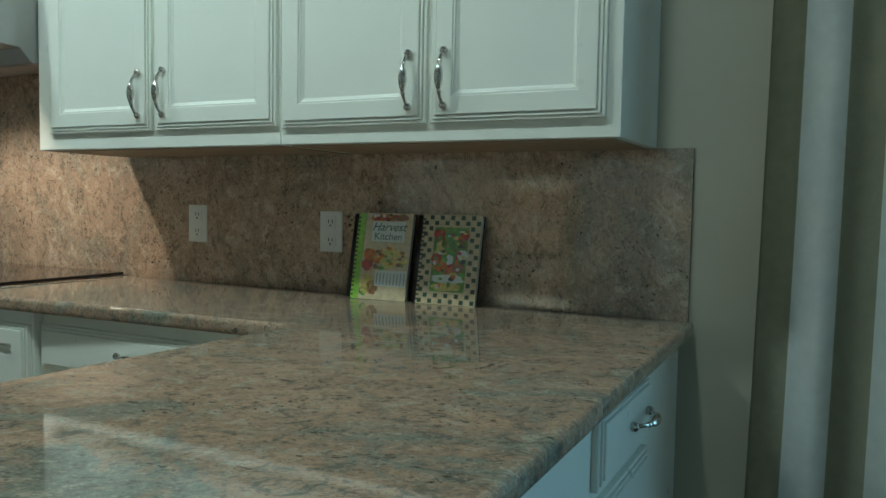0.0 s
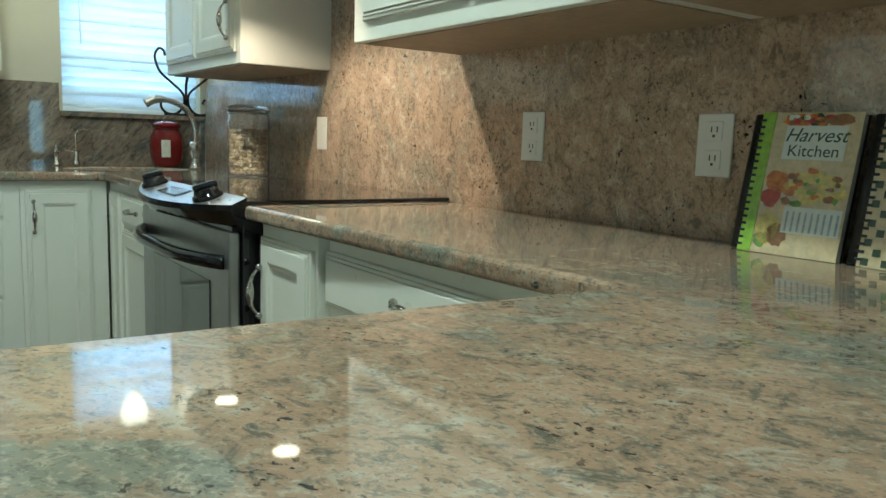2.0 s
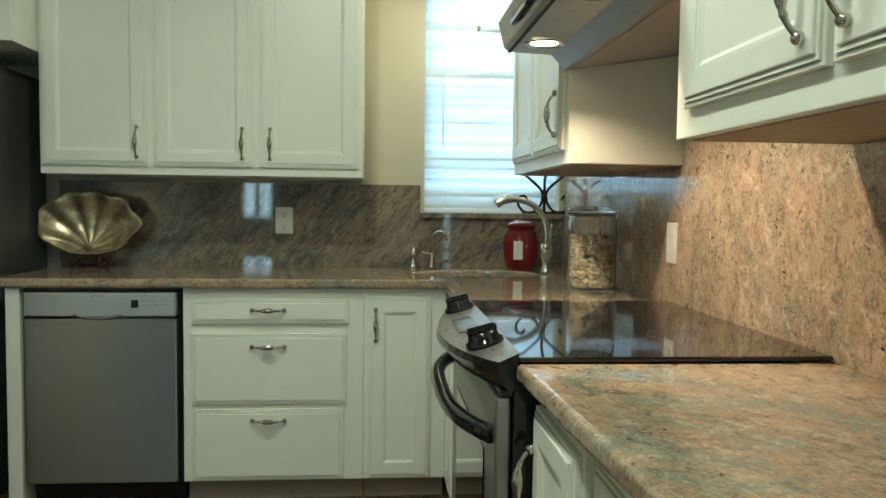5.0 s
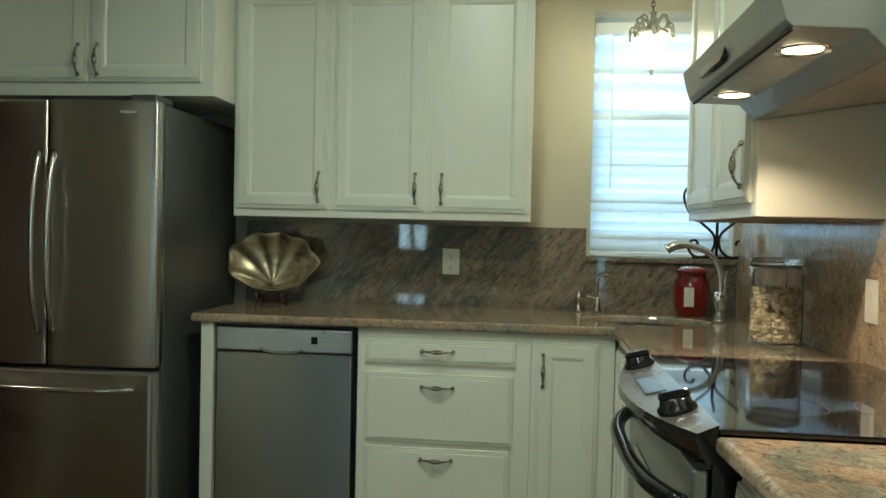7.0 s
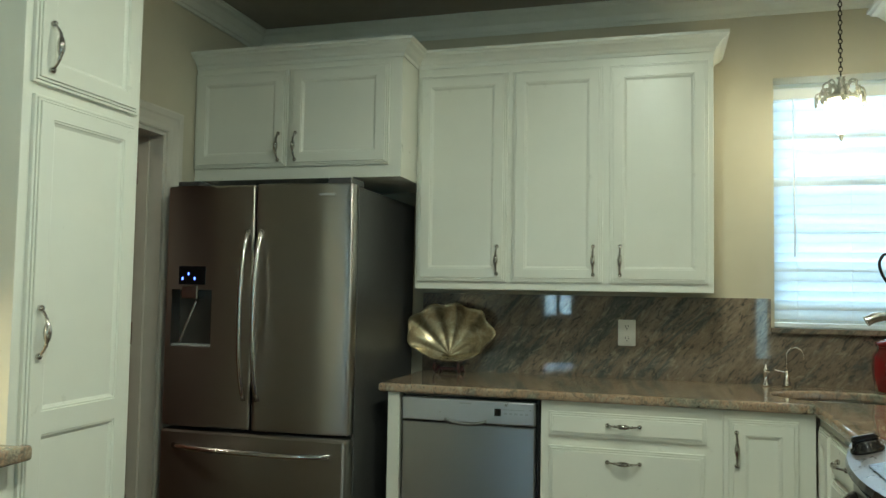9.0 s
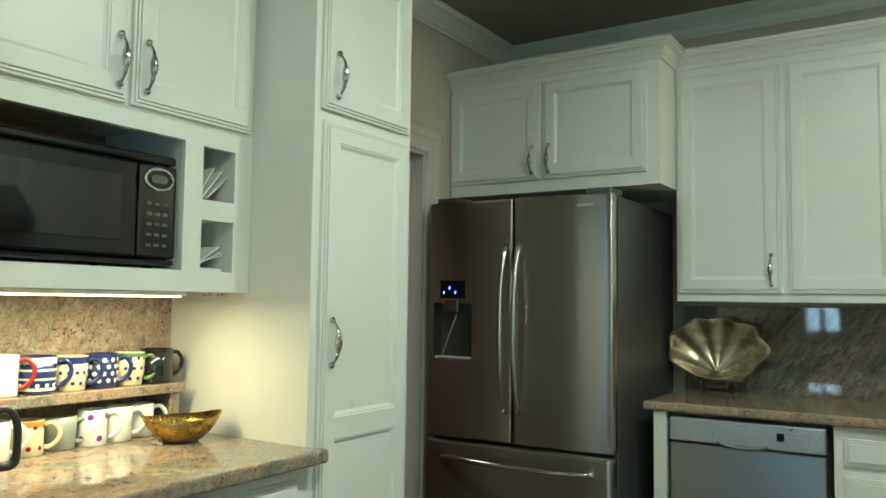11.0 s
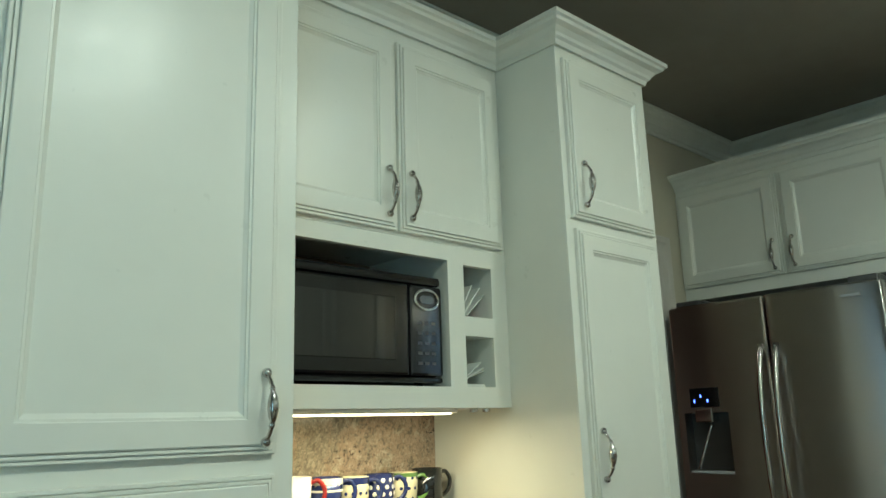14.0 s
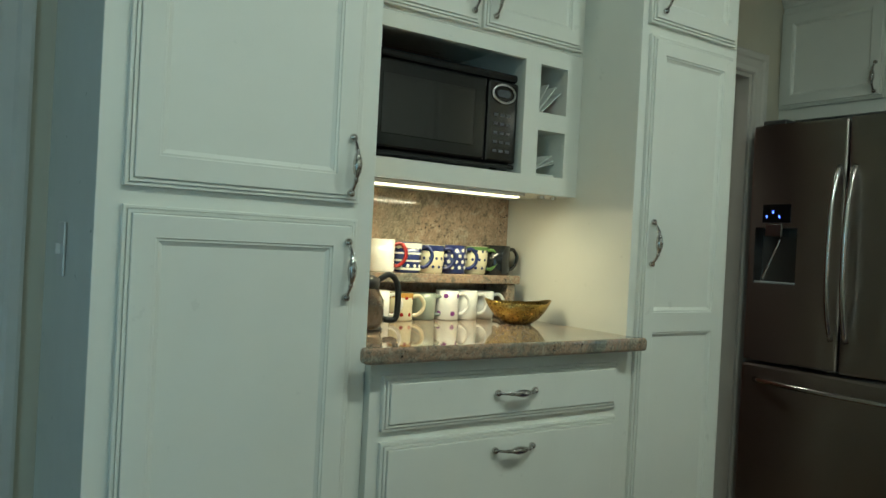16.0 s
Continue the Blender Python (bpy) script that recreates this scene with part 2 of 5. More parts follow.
def rings(levels, back=True, bm=None, cap=True):
    """A panel whose outline steps through levels of (x0, x1, z0, z1, y)."""
    bm = bm or bmesh.new()
    last = None
    for x0, x1, z0, z1, y in levels:
        now = [bm.verts.new(c) for c in ((x0, y, z0), (x1, y, z0), (x1, y, z1), (x0, y, z1))]
        if last:
            for k in range(4):
                bm.faces.new((last[k], last[(k + 1) % 4], now[(k + 1) % 4], now[k]))
        elif back:
            bm.faces.new(now[::-1])
        last = now
    if cap:
        bm.faces.new(last)
    return bm


BEAD = [(0, 0), (0, -0.0105), (0.0015, -0.012), (0.0065, -0.012), (0.0070, -0.0085), (0.0085, -0.0085), (0.0090, -0.0155), (0.0145, -0.0155), (0.0150, -0.0120), (0.0165, -0.0120), (0.0170, -0.0185), (0.0190, -0.0195), (0.024, -0.0195)]
LIP = [(0, -0.0195), (0.0015, -0.0165), (0.006, -0.0165), (0.0075, -0.0140), (0.015, -0.0095)]


def door_bm(w, h, stile=0.058, panels=None, flat=False):
    """Cabinet front, back at y = 0, face towards -y: grooved bead round the edge, sunk panels with a stepped lip."""
    lv = [(i, w - i, i, h - i, d) for i, d in BEAD]
    if flat:
        return rings(lv)
    if not panels:
        return rings(lv + [(stile + i, w - stile - i, stile + i, h - stile - i, d) for i, d in LIP])
    bm = rings(lv, True, None, False)
    e = BEAD[-1][0]
    y = BEAD[-1][1]
    for a, c in ((e, stile), (w - stile, w - e)):
        bm.faces.new([bm.verts.new(p) for p in ((a, y, e), (c, y, e), (c, y, h - e), (a, y, h - e))])
    edges = [e, stile] + [q for z in panels for q in (z - 0.03, z + 0.03)] + [h - stile, h - e]
    for k in range(0, len(edges), 2):
        bm.faces.new([bm.verts.new(p) for p in ((stile, y, edges[k]), (w - stile, y, edges[k]), (w - stile, y, edges[k + 1]), (stile, y, edges[k + 1]))])
    for k in range(1, len(edges) - 1, 2):
        rings([(stile + i, w - stile - i, edges[k] + i, edges[k + 1] - i, d) for i, d in LIP], False, bm)
    return bm


def tube(path, radii, seg=10, caps=True):
    bm = bmesh.new()
    pts = [Vector(p) for p in path]
    if not isinstance(radii, (list, tuple)):
        radii = [radii] * len(pts)
    last, ref = None, None
    for k, p in enumerate(pts):
        d = (pts[min(k + 1, len(pts) - 1)] - pts[max(k - 1, 0)]).normalized()
        if ref is None:
            ref = d.orthogonal().normalized()
        ref = (ref - d * ref.dot(d)).normalized()
        side = d.cross(ref)
        ring = [bm.verts.new(p + radii[k] * (math.cos(a) * ref + math.sin(a) * side)) for a in (2 * math.pi * j / seg for j in range(seg))]
        if last:
            for j in range(seg):
                bm.faces.new((last[j], last[(j + 1) % seg], ring[(j + 1) % seg], ring[j]))
        elif caps:
            bm.faces.new(ring[::-1])
        last = ring
    if caps:
        bm.faces.new(last)
    return bm


def lathe(profile, seg=28, bm=None):
    """A turned shape from (radius, z) pairs."""
    bm = bm or bmesh.new()
    last = None
    for r, z in profile:
        ring = [bm.verts.new((max(r, 1e-4) * math.cos(2 * math.pi * j / seg), max(r, 1e-4) * math.sin(2 * math.pi * j / seg), z)) for j in range(seg)]
        if last:
            for j in range(seg):
                bm.faces.new((last[j], last[(j + 1) % seg], ring[(j + 1) % seg], ring[j]))
        last = ring
    return bm


def sweep(path, profile, closed=False):
    """A moulding: profile of (out, z) swept along a level path of (x, y); out is to the right of the way."""
    bm = bmesh.new()
    pts = [Vector(p) for p in path]
    rows = []
    for k, p in enumerate(pts):
        a = (p - pts[k - 1]).normalized() if k else (pts[1] - p).normalized()
        c = (pts[k + 1] - p).normalized() if k + 1 < len(pts) else a
        na, nc = Vector((a.y, -a.x)), Vector((c.y, -c.x))
        n = (na + nc).normalized()
        n = n / max(0.2, n.dot(na))
        rows.append([bm.verts.new((p.x + n.x * o, p.y + n.y * o, z)) for o, z in profile])
    for r, s in zip(rows, rows[1:]):
        for j in range(len(profile)):
            i = (j + 1) % len(profile)
            bm.faces.new((r[j], s[j], s[i], r[i]))
    bm.faces.new(rows[0])
    bm.faces.new(rows[-1][::-1])
    bmesh.ops.recalc_face_normals(bm, faces=bm.faces[:])
    return bm


def slab(outline, z0, z1, round_by=0.012):
    """A worktop from a plan outline, with its upper and lower edges rounded."""
    bm = bmesh.new()
    f = bm.faces.new([bm.verts.new((x, y, z0)) for x, y in outline])
    bmesh.ops.recalc_face_normals(bm, faces=[f])
    up = bmesh.ops.extrude_face_region(bm, geom=[f])
    bmesh.ops.translate(bm, verts=[v for v in up["geom"] if isinstance(v, bmesh.types.BMVert)], vec=(0, 0, z1 - z0))
    bmesh.ops.recalc_face_normals(bm, faces=bm.faces[:])
    if round_by:
        flat = [e for e in bm.edges if abs(e.verts[0].co.z - e.verts[1].co.z) < 1e-6]
        bmesh.ops.bevel(bm, geom=flat, offset=round_by, segments=4, profile=0.5, affect="EDGES", clamp_overlap=True)
    return bm


def wall_bm(a, b, thick, z1, holes=(), z0=0.0):
    """A wall along local x from a to b, face at y = 0, body to +y, with holes (x0, x1, z0, z1)."""
    bm = bmesh.new()
    xs = sorted({a, b, *(h[0] for h in holes), *(h[1] for h in holes)})
    zs = sorted({z0, z1, *(h[2] for h in holes), *(h[3] for h in holes)})
    for x0, x1 in zip(xs, xs[1:]):
        for c0, c1 in zip(zs, zs[1:]):
            mx, mz = (x0 + x1) / 2, (c0 + c1) / 2
            if not any(h[0] < mx < h[1] and h[2] < mz < h[3] for h in holes):
                box(x0, x1, 0, thick, c0, c1, 0, bm)
    bmesh.ops.remove_doubles(bm, verts=bm.verts[:], dist=1e-5)
    seen = {}
    for f in bm.faces:
        seen.setdefault(tuple(round(k, 4) for k in f.calc_center_median()), []).append(f)
    bmesh.ops.delete(bm, geom=[f for fs in seen.values() if len(fs) > 1 for f in fs], context="FACES")
    return bm


# ---- room ----
TOP = 2.74
SOUTH, EAST = -3.37, 7.5
N, W, S, E = pose(0, 0.02, 0), pose(-0.02, 0, 0, 0, 0, 90), pose(0, SOUTH, 0, 0, 0, 180), pose(EAST, 0, 0, 0, 0, -90)


def structure(name, bm, mat, m, label, category):
    return tagged(part(name, bm, mat, None, "", m), label, category, "", "structure")


structure("wall_north", wall_bm(-0.2, EAST + 0.2, 0.18, TOP, [(5.0, 6.5, 0.0, 2.1)]), [WALL], N, "taupe painted wall behind the range", "wall")
structure("wall_west", wall_bm(-3.6, 0.02, 0.18, TOP, [(-0.685, -0.02, 1.17, 2.335)]), [WALL], W, "taupe painted wall round the sink window", "wall")
structure("wall_south", wall_bm(-EAST - 0.2, 0.2, 0.18, TOP, [(-1.70, -0.80, 0.0, 2.02), (-4.72, -3.86, 0.0, 2.02)]), [WALL], S, "taupe painted wall behind the pantry cabinets", "wall")
structure("wall_east", wall_bm(-0.05, 3.5, 0.18, TOP, [(2.43, 2.87, 0.95, 1.70)]), [WALL], E, "taupe wall of the dining side with a small window", "wall")
structure("ceiling", box(-0.2, EAST + 0.2, SOUTH - 0.2, 0.2, TOP, TOP + 0.12), [CEIL], None, "taupe painted ceiling, its colour darkened for lack of upward light", "ceiling")
structure("subfloor", box(-0.2, EAST + 0.2, SOUTH - 0.2, 0.2, -0.15, -0.012), [DARK], None, "dark layer under the floor boards", "floor")
# crown moulding under the ceiling
CROWN = [(0.0, TOP - 0.105), (0.010, TOP - 0.105), (0.014, TOP - 0.092), (0.022, TOP - 0.088), (0.030, TOP - 0.06), (0.055, TOP - 0.03), (0.072, TOP - 0.022), (0.078, TOP - 0.012), (0.085, TOP - 0.010), (0.085, TOP - 0.001), (0.0, TOP - 0.001)]
structure("crown_moulding", sweep([(EAST, SOUTH), (-0.02, SOUTH), (-0.02, 0.02), (EAST, 0.02)], CROWN), [TRIM], None, "white crown moulding under the ceiling", "moulding")

# granite backsplashes and worktops
structure("backsplash_north", box(0.0, 4.25, 0.0, 0.0195, 0.9, 1.338, 0.001), [GRANITE_B], None, "polished salmon granite backsplash behind the range", "backsplash")
structure("backsplash_range", box(1.472, 2.297, 0.003, 0.0195, 1.338, 1.70, 0.001), [GRANITE_B], None, "granite panel between worktop and range hood", "backsplash")
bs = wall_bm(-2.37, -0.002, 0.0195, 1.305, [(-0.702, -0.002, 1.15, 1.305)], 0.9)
structure("backsplash_west", bs, [GRANITE_W], pose(0, 0, 0, 0, 0, 90), "veined granite backsplash under the window, shaded to a dark grey-brown", "backsplash")
structure("backsplash_south", box(2.24, 3.11, SOUTH + 0.001, SOUTH + 0.03, 0.9, 1.33, 0.001), [GRANITE_B], None, "speckled granite backsplash behind the mugs", "backsplash")



def worktop_bm(outline, z0, z1, hole=None, round_by=0.012):
    if not hole:
        return slab(outline, z0, z1, round_by)
    bm = bmesh.new()
    edges = []
    for loop in (outline, hole):
        vs = [bm.verts.new((x, y, z0)) for x, y in loop]
        edges += [bm.edges.new((vs[k], vs[(k + 1) % len(vs)])) for k in range(len(vs))]
    bmesh.ops.triangle_fill(bm, use_beauty=True, edges=edges)
    up = bmesh.ops.extrude_face_region(bm, geom=bm.faces[:])
    bmesh.ops.translate(bm, verts=[v for v in up["geom"] if isinstance(v, bmesh.types.BMVert)], vec=(0, 0, z1 - z0))
    bmesh.ops.recalc_face_normals(bm, faces=bm.faces[:])
    rim = [e for e in bm.edges if abs(e.verts[0].co.z - e.verts[1].co.z) < 1e-6 and len(e.link_faces) == 2 and e.calc_face_angle(0) > 1.0]
    bmesh.ops.bevel(bm, geom=rim, offset=round_by, segments=3, profile=0.5, affect="EDGES", clamp_overlap=True)
    return bm


def worktop(outline, label, hole=None, mat=None):
    return tagged(part("worktop", worktop_bm(outline, 0.876, 0.914, hole), [mat or GRANITE], None), label, "worktop")


SINK = (0.36, -0.475)
SINK_HOLE = [(SINK[0] + 0.185 * math.cos(a), SINK[1] + 0.27 * math.sin(a)) for a in (2 * math.pi * k / 36 for k in range(36))]
worktop([(0, 0), (0, -2.362), (0.655, -2.362), (0.655, -0.640), (1.392, -0.640), (1.392, 0)], "polished granite worktop with an oval corner sink cut into it", SINK_HOLE)
worktop([(2.284, 0), (2.278, -0.630), (3.462, -0.578), (3.482, -0.598), (3.435, -1.62), (3.47, -1.66), (4.25, -1.66), (4.29, -1.62), (4.265, 0)], "polished salmon and grey granite worktop turning into a peninsula")
worktop([(2.242, SOUTH + 0.03), (3.108, SOUTH + 0.03), (3.108, -2.728), (3.152, -2.728), (3.156, -2.705), (3.145, -2.692), (2.232, -2.692), (2.222, -2.702), (2.222, -2.728), (2.242, -2.728)], "small granite worktop between the tall cabinets")


# ---- cabinets ----
def handle_mesh():
    L, path, rad = 0.125, [], []
    for k in range(37):
        s = -1 + 2 * k / 36
        path.append((0, -0.004 - 0.026 * (1 - abs(s) ** 3.2), s * L / 2))
        rad.append(0.0040 + (0.0066 * math.cos(s * 3.1416 / 0.92) ** 0.8 if abs(s) < 0.46 else 0.0) + 0.0022 * math.exp(-(((abs(s) - 0.54) / 0.045) ** 2)))
    bm = tube(path, rad, 10)
    for s in (-1, 1):
        knob = bmesh.new()
        bmesh.ops.create_uvsphere(knob, u_segments=10, v_segments=7, radius=0.0095)
        bmesh.ops.translate(knob, verts=knob.verts[:], vec=(0, -0.006, s * L / 2))
        merge(bm, knob)
    me = bpy.data.meshes.new("handle")
    bm.to_mesh(me)
    bm.free()
    me.materials.append(CHROME)
    me.polygons.foreach_set("use_smooth", [True] * len(me.polygons))
    return me


HANDLE = handle_mesh()


def front(cab, kind, x0, x1, z0, z1, depth, grip=None, panels=None, stile=0.058):
    """A door or drawer of a cabinet; grip: ("v" or "h", x, z) of its handle's middle, in the cabinet's own metres."""
    w, h = x1 - x0, z1 - z0
    flat = kind == "drawer_front"
    ob = part(kind, door_bm(w, h, stile, panels, flat), WHITE, cab, "", pose(x0, -depth - 0.0005, z0))
    if grip:
        way, gx, gz = grip
        m = pose(gx - x0, -0.0195, gz - z0, 0, 90 if way == "h" else 0, 0)
        place("handle", HANDLE, CHROME, ob, "antique nickel arched handle", m)
    return ob


def cabinet(name, m, w, d, z0, z1, label, fronts, toe=0.0, body=None, under=False, group="white kitchen cabinets"):
    cab = thing(name, m, label, "cabinet", group)
    part("body", body or box(0, w, -d, 0, z0, z1, 0.002), WHITE, cab)
    if toe:
        part("toe_kick", box(0.002, w - 0.002, -d + 0.075, -0.01, 0.0, toe - 0.001), TOEKICK, cab, "recessed toe kick in darker tan")
    if under:
        part("bottom_panel", box(0.018, w - 0.018, -d + 0.022, -0.02, z0 - 0.003, z0 - 0.0005), UNDERWOOD, cab, "tan unpainted underside")
    for f in fronts:
        front(cab, *f[:5], d, *f[5:])
    return cab


def west(y):
    return pose(0.0, y, 0, 0, 0, 90)


def south(x):
    return pose(x, SOUTH + 0.001, 0, 0, 0, 180)


D, R = "door", "drawer_front"
# window wall: over the fridge, three tall doors, drawers, sink corner
cabinet("fridge_cabinet", pose(-0.019, SOUTH + 0.002, 0, 0, 0, 90), 1.058, 0.59, 1.825, 2.385, "white cabinet over the fridge with two short doors",
        [(D, 0.004, 0.494, 1.883, 2.345, ("v", 0.458, 1.975)), (D, 0.508, 1.000, 1.883, 2.345, ("v", 0.545, 1.975))])
cabinet("wall_cabinet", pose(-0.019, -2.308, 0, 0, 0, 90), 1.338, 0.362, 1.325, 2.385, "white three-door wall cabinet above the dishwasher",
        [(D, 0.012, 0.438, 1.362, 2.335, ("v", 0.398, 1.46)), (D, 0.462, 0.872, 1.362, 2.335, ("v", 0.832, 1.46)), (D, 0.900, 1.318, 1.362, 2.335, ("v", 0.948, 1.46))])
tagged(part("end_panel", box(0.002, 0.635, -2.326, -2.273, 0.0, 0.875, 0.002), WHITE), "white painted end panel beside the dishwasher", "panel")
cabinet("drawer_cabinet", west(-1.662), 0.707, 0.618, 0.10, 0.875, "white base cabinet with three drawers",
        [(R, 0.034, 0.648, 0.735, 0.833, ("h", 0.333, 0.79)), (R, 0.034, 0.640, 0.412, 0.695, ("h", 0.333, 0.645)), (R, 0.034, 0.630, 0.107, 0.392, ("h", 0.333, 0.350))], 0.10)
cabinet("corner_cabinet", west(-0.954), 0.33, 0.618, 0.10, 0.875, "white base cabinet with a narrow door by the sink",
        [(D, 0.018, 0.268, 0.107, 0.842, ("v", 0.047, 0.73))], 0.10)
cabinet("corner_cabinet", pose(0.622, -0.002, 0), 0.768, 0.608, 0.10, 0.875, "white base cabinet beside the range under the sink",
        [(D, 0.05, 0.24, 0.107, 0.842), (D, 0.27, 0.71, 0.107, 0.70), (R, 0.27, 0.71, 0.72, 0.842, ("h", 0.49, 0.785))], 0.10)
# range wall
cabinet("wall_cabinet", pose(0.556, 0.019, 0), 0.912, 0.362, 1.338, 2.385, "white wall cabinet between window and hood",
        [(D, 0.03, 0.445, 1.38, 2.335), (D, 0.457, 0.874, 1.38, 2.335, ("v", 0.835, 1.49))], under=True)
cabinet("hood_cabinet", pose(1.470, 0.019, 0), 0.828, 0.348, 1.93, 2.385, "short white cabinet above the range hood",
        [(D, 0.03, 0.408, 1.965, 2.335, ("v", 0.37, 2.04)), (D, 0.42, 0.798, 1.965, 2.335, ("v", 0.458, 2.04))])
cabinet("wall_cabinet", pose(2.300, 0.019, 0), 0.962, 0.36, 1.338, 2.385, "white two-door wall cabinet beside the hood",
        [(D, 0.065, 0.505, 1.387, 2.335, ("v", 0.465, 1.49)), (D, 0.522, 0.955, 1.387, 2.335, ("v", 0.562, 1.49))], under=True)
cabinet("wall_cabinet", pose(3.264, 0.019, 0), 0.893, 0.36, 1.338, 2.385, "white two-door wall cabinet above the cookbooks",
        [(D, 0.009, 0.434, 1.380, 2.335, ("v", 0.392, 1.48)), (D, 0.446, 0.862, 1.380, 2.335, ("v", 0.486, 1.48))], under=True)
cabinet("base_cabinet", pose(2.282, -0.002, 0), 0.322, 0.582, 0.10, 0.875, "white base cabinet with a narrow door beside the range",
        [(D, 0.016, 0.312, 0.107, 0.838, ("v", 0.040, 0.70))], 0.10)
cabinet("drawer_cabinet", pose(2.606, -0.002, 0), 0.824, 0.555, 0.10, 0.875, "white base cabinet with three wide drawers",
        [(R, 0.006, 0.76, 0.715, 0.842, ("h", 0.385, 0.785)), (R, -0.0 + 0.006, 0.76, 0.405, 0.675, ("h", 0.385, 0.62)), (R, 0.006, 0.76, 0.107, 0.385, ("h", 0.385, 0.33))], 0.10)
cabinet("peninsula_cabinet", pose(3.500, -1.60, 0, 0, 0, 90), 1.575, 0.735, 0.10, 0.875, "white peninsula cabinet with drawers facing the dining side",
        [(R, 0.83, 1.192, 0.735, 0.862, ("h", 1.075, 0.80)), (R, 0.83, 1.192, 0.40, 0.715, ("h", 1.05, 0.60)), (R, 0.83, 1.192, 0.107, 0.38, ("h", 1.05, 0.28))], 0.10)
# pantry wall
cabinet("tall_cabinet", south(3.712), 0.602, 0.592, 0.10, 2.385, "tall white cabinet with two stacked panel doors",
        [(D, 0.048, 0.556, 1.236, 2.335, ("v", 0.528, 1.32), None, 0.062), (D, 0.048, 0.556, 0.107, 1.200, ("v", 0.528, 1.085), None, 0.062)], 0.10)
cabinet("pantry_cabinet", south(2.240), 0.46, 0.605, 0.10, 2.385, "tall white pantry cabinet with a short and a long door",
        [(D, 0.022, 0.436, 1.843, 2.335, ("v", 0.070, 1.945)), (D, 0.030, 0.432, 0.107, 1.812, ("v", 0.066, 1.19), [0.845])], 0.10)
mw_cab = cabinet("microwave_cabinet", south(3.108), 0.866, 0.366, 1.775, 2.385, "white wall cabinet with a microwave niche and two letter cubbies",
        [(D, 0.045, 0.440, 1.785, 2.335, ("v", 0.408, 1.885)), (D, 0.452, 0.848, 1.785, 2.335, ("v", 0.486, 1.885))])
frame_bm = wall_bm(0, 0.866, 0.02, 1.774, [(0.110, 0.630, 1.381, 1.730), (0.691, 0.804, 1.577, 1.724), (0.691, 0.804, 1.381, 1.522)], 1.325)
bmesh.ops.translate(frame_bm, verts=frame_bm.verts[:], vec=(0, -0.366, 0))
part("face_frame", frame_bm, WHITE, mw_cab)
for piece, b6 in (("bottom_board", (0, 0.866, -0.345, 0, 1.325, 1.378)), ("side_panel", (0, 0.108, -0.345, 0, 1.379, 1.774)), ("side_panel", (0.806, 0.866, -0.345, 0, 1.379, 1.774)),
                  ("divider", (0.632, 0.689, -0.345, 0, 1.379, 1.774)), ("cubby_shelf", (0.690, 0.805, -0.345, -0.061, 1.524, 1.575)),
                  ("back_panel", (0.109, 0.631, -0.008, 0, 1.379, 1.774)), ("back_panel", (0.690, 0.805, -0.06, 0, 1.379, 1.774))):
    part(piece, box(*b6), UNDERWOOD if piece == "back_panel" else WHITE, mw_cab)
cabinet("drawer_cabinet", south(3.108), 0.866, 0.615, 0.10, 0.875, "white base cabinet with drawers under the mugs",
        [(R, 0.03, 0.816, 0.710, 0.840, ("h", 0.425, 0.782)), (R, 0.03, 0.816, 0.415, 0.684, ("h", 0.425, 0.635)), (R, 0.03, 0.816, 0.107, 0.39, ("h", 0.425, 0.33))], 0.10)

CAP = [(0.0, 2.37), (0.006, 2.37), (0.010, 2.385), (0.018, 2.392), (0.022, 2.40), (0.034, 2.412), (0.050, 2.420), (0.054, 2.428), (0.062, 2.432), (0.062, 2.445), (0.0, 2.445)]
for path in ([(0.573, SOUTH + 0.004), (0.573, -2.309), (0.345, -2.309), (0.345, -0.969), (0.0, -0.969)],
             [(3.713, SOUTH + 0.01), (3.713, -2.760), (3.109, -2.760), (3.109, -2.999), (2.241, -2.999), (2.241, -2.760), (1.779, -2.760), (1.779, SOUTH + 0.01)],
             [(4.158, 0.015), (4.158, -0.343), (2.299, -0.343), (2.299, -0.331), (1.469, -0.331), (1.469, -0.345), (0.555, -0.345), (0.555, 0.015)]):
    way = path if path[0][0] < 1 or path[0][0] == 3.713 else path[::-1]
    structure("cabinet_crown", sweep(way, CAP), [TRIM], None, "white crown moulding on top of the cabinets", "moulding")


# ---- appliances ----
def arc_bar(p0, p1, bow, r, n=20, flat=1.0):
    a, c, o = Vector(p0), Vector(p1), Vector(bow)
    return tube([a.lerp(c, k / n) + o * (1 - abs(2 * k / n - 1) ** 3) for k in range(n + 1)], r, 12)


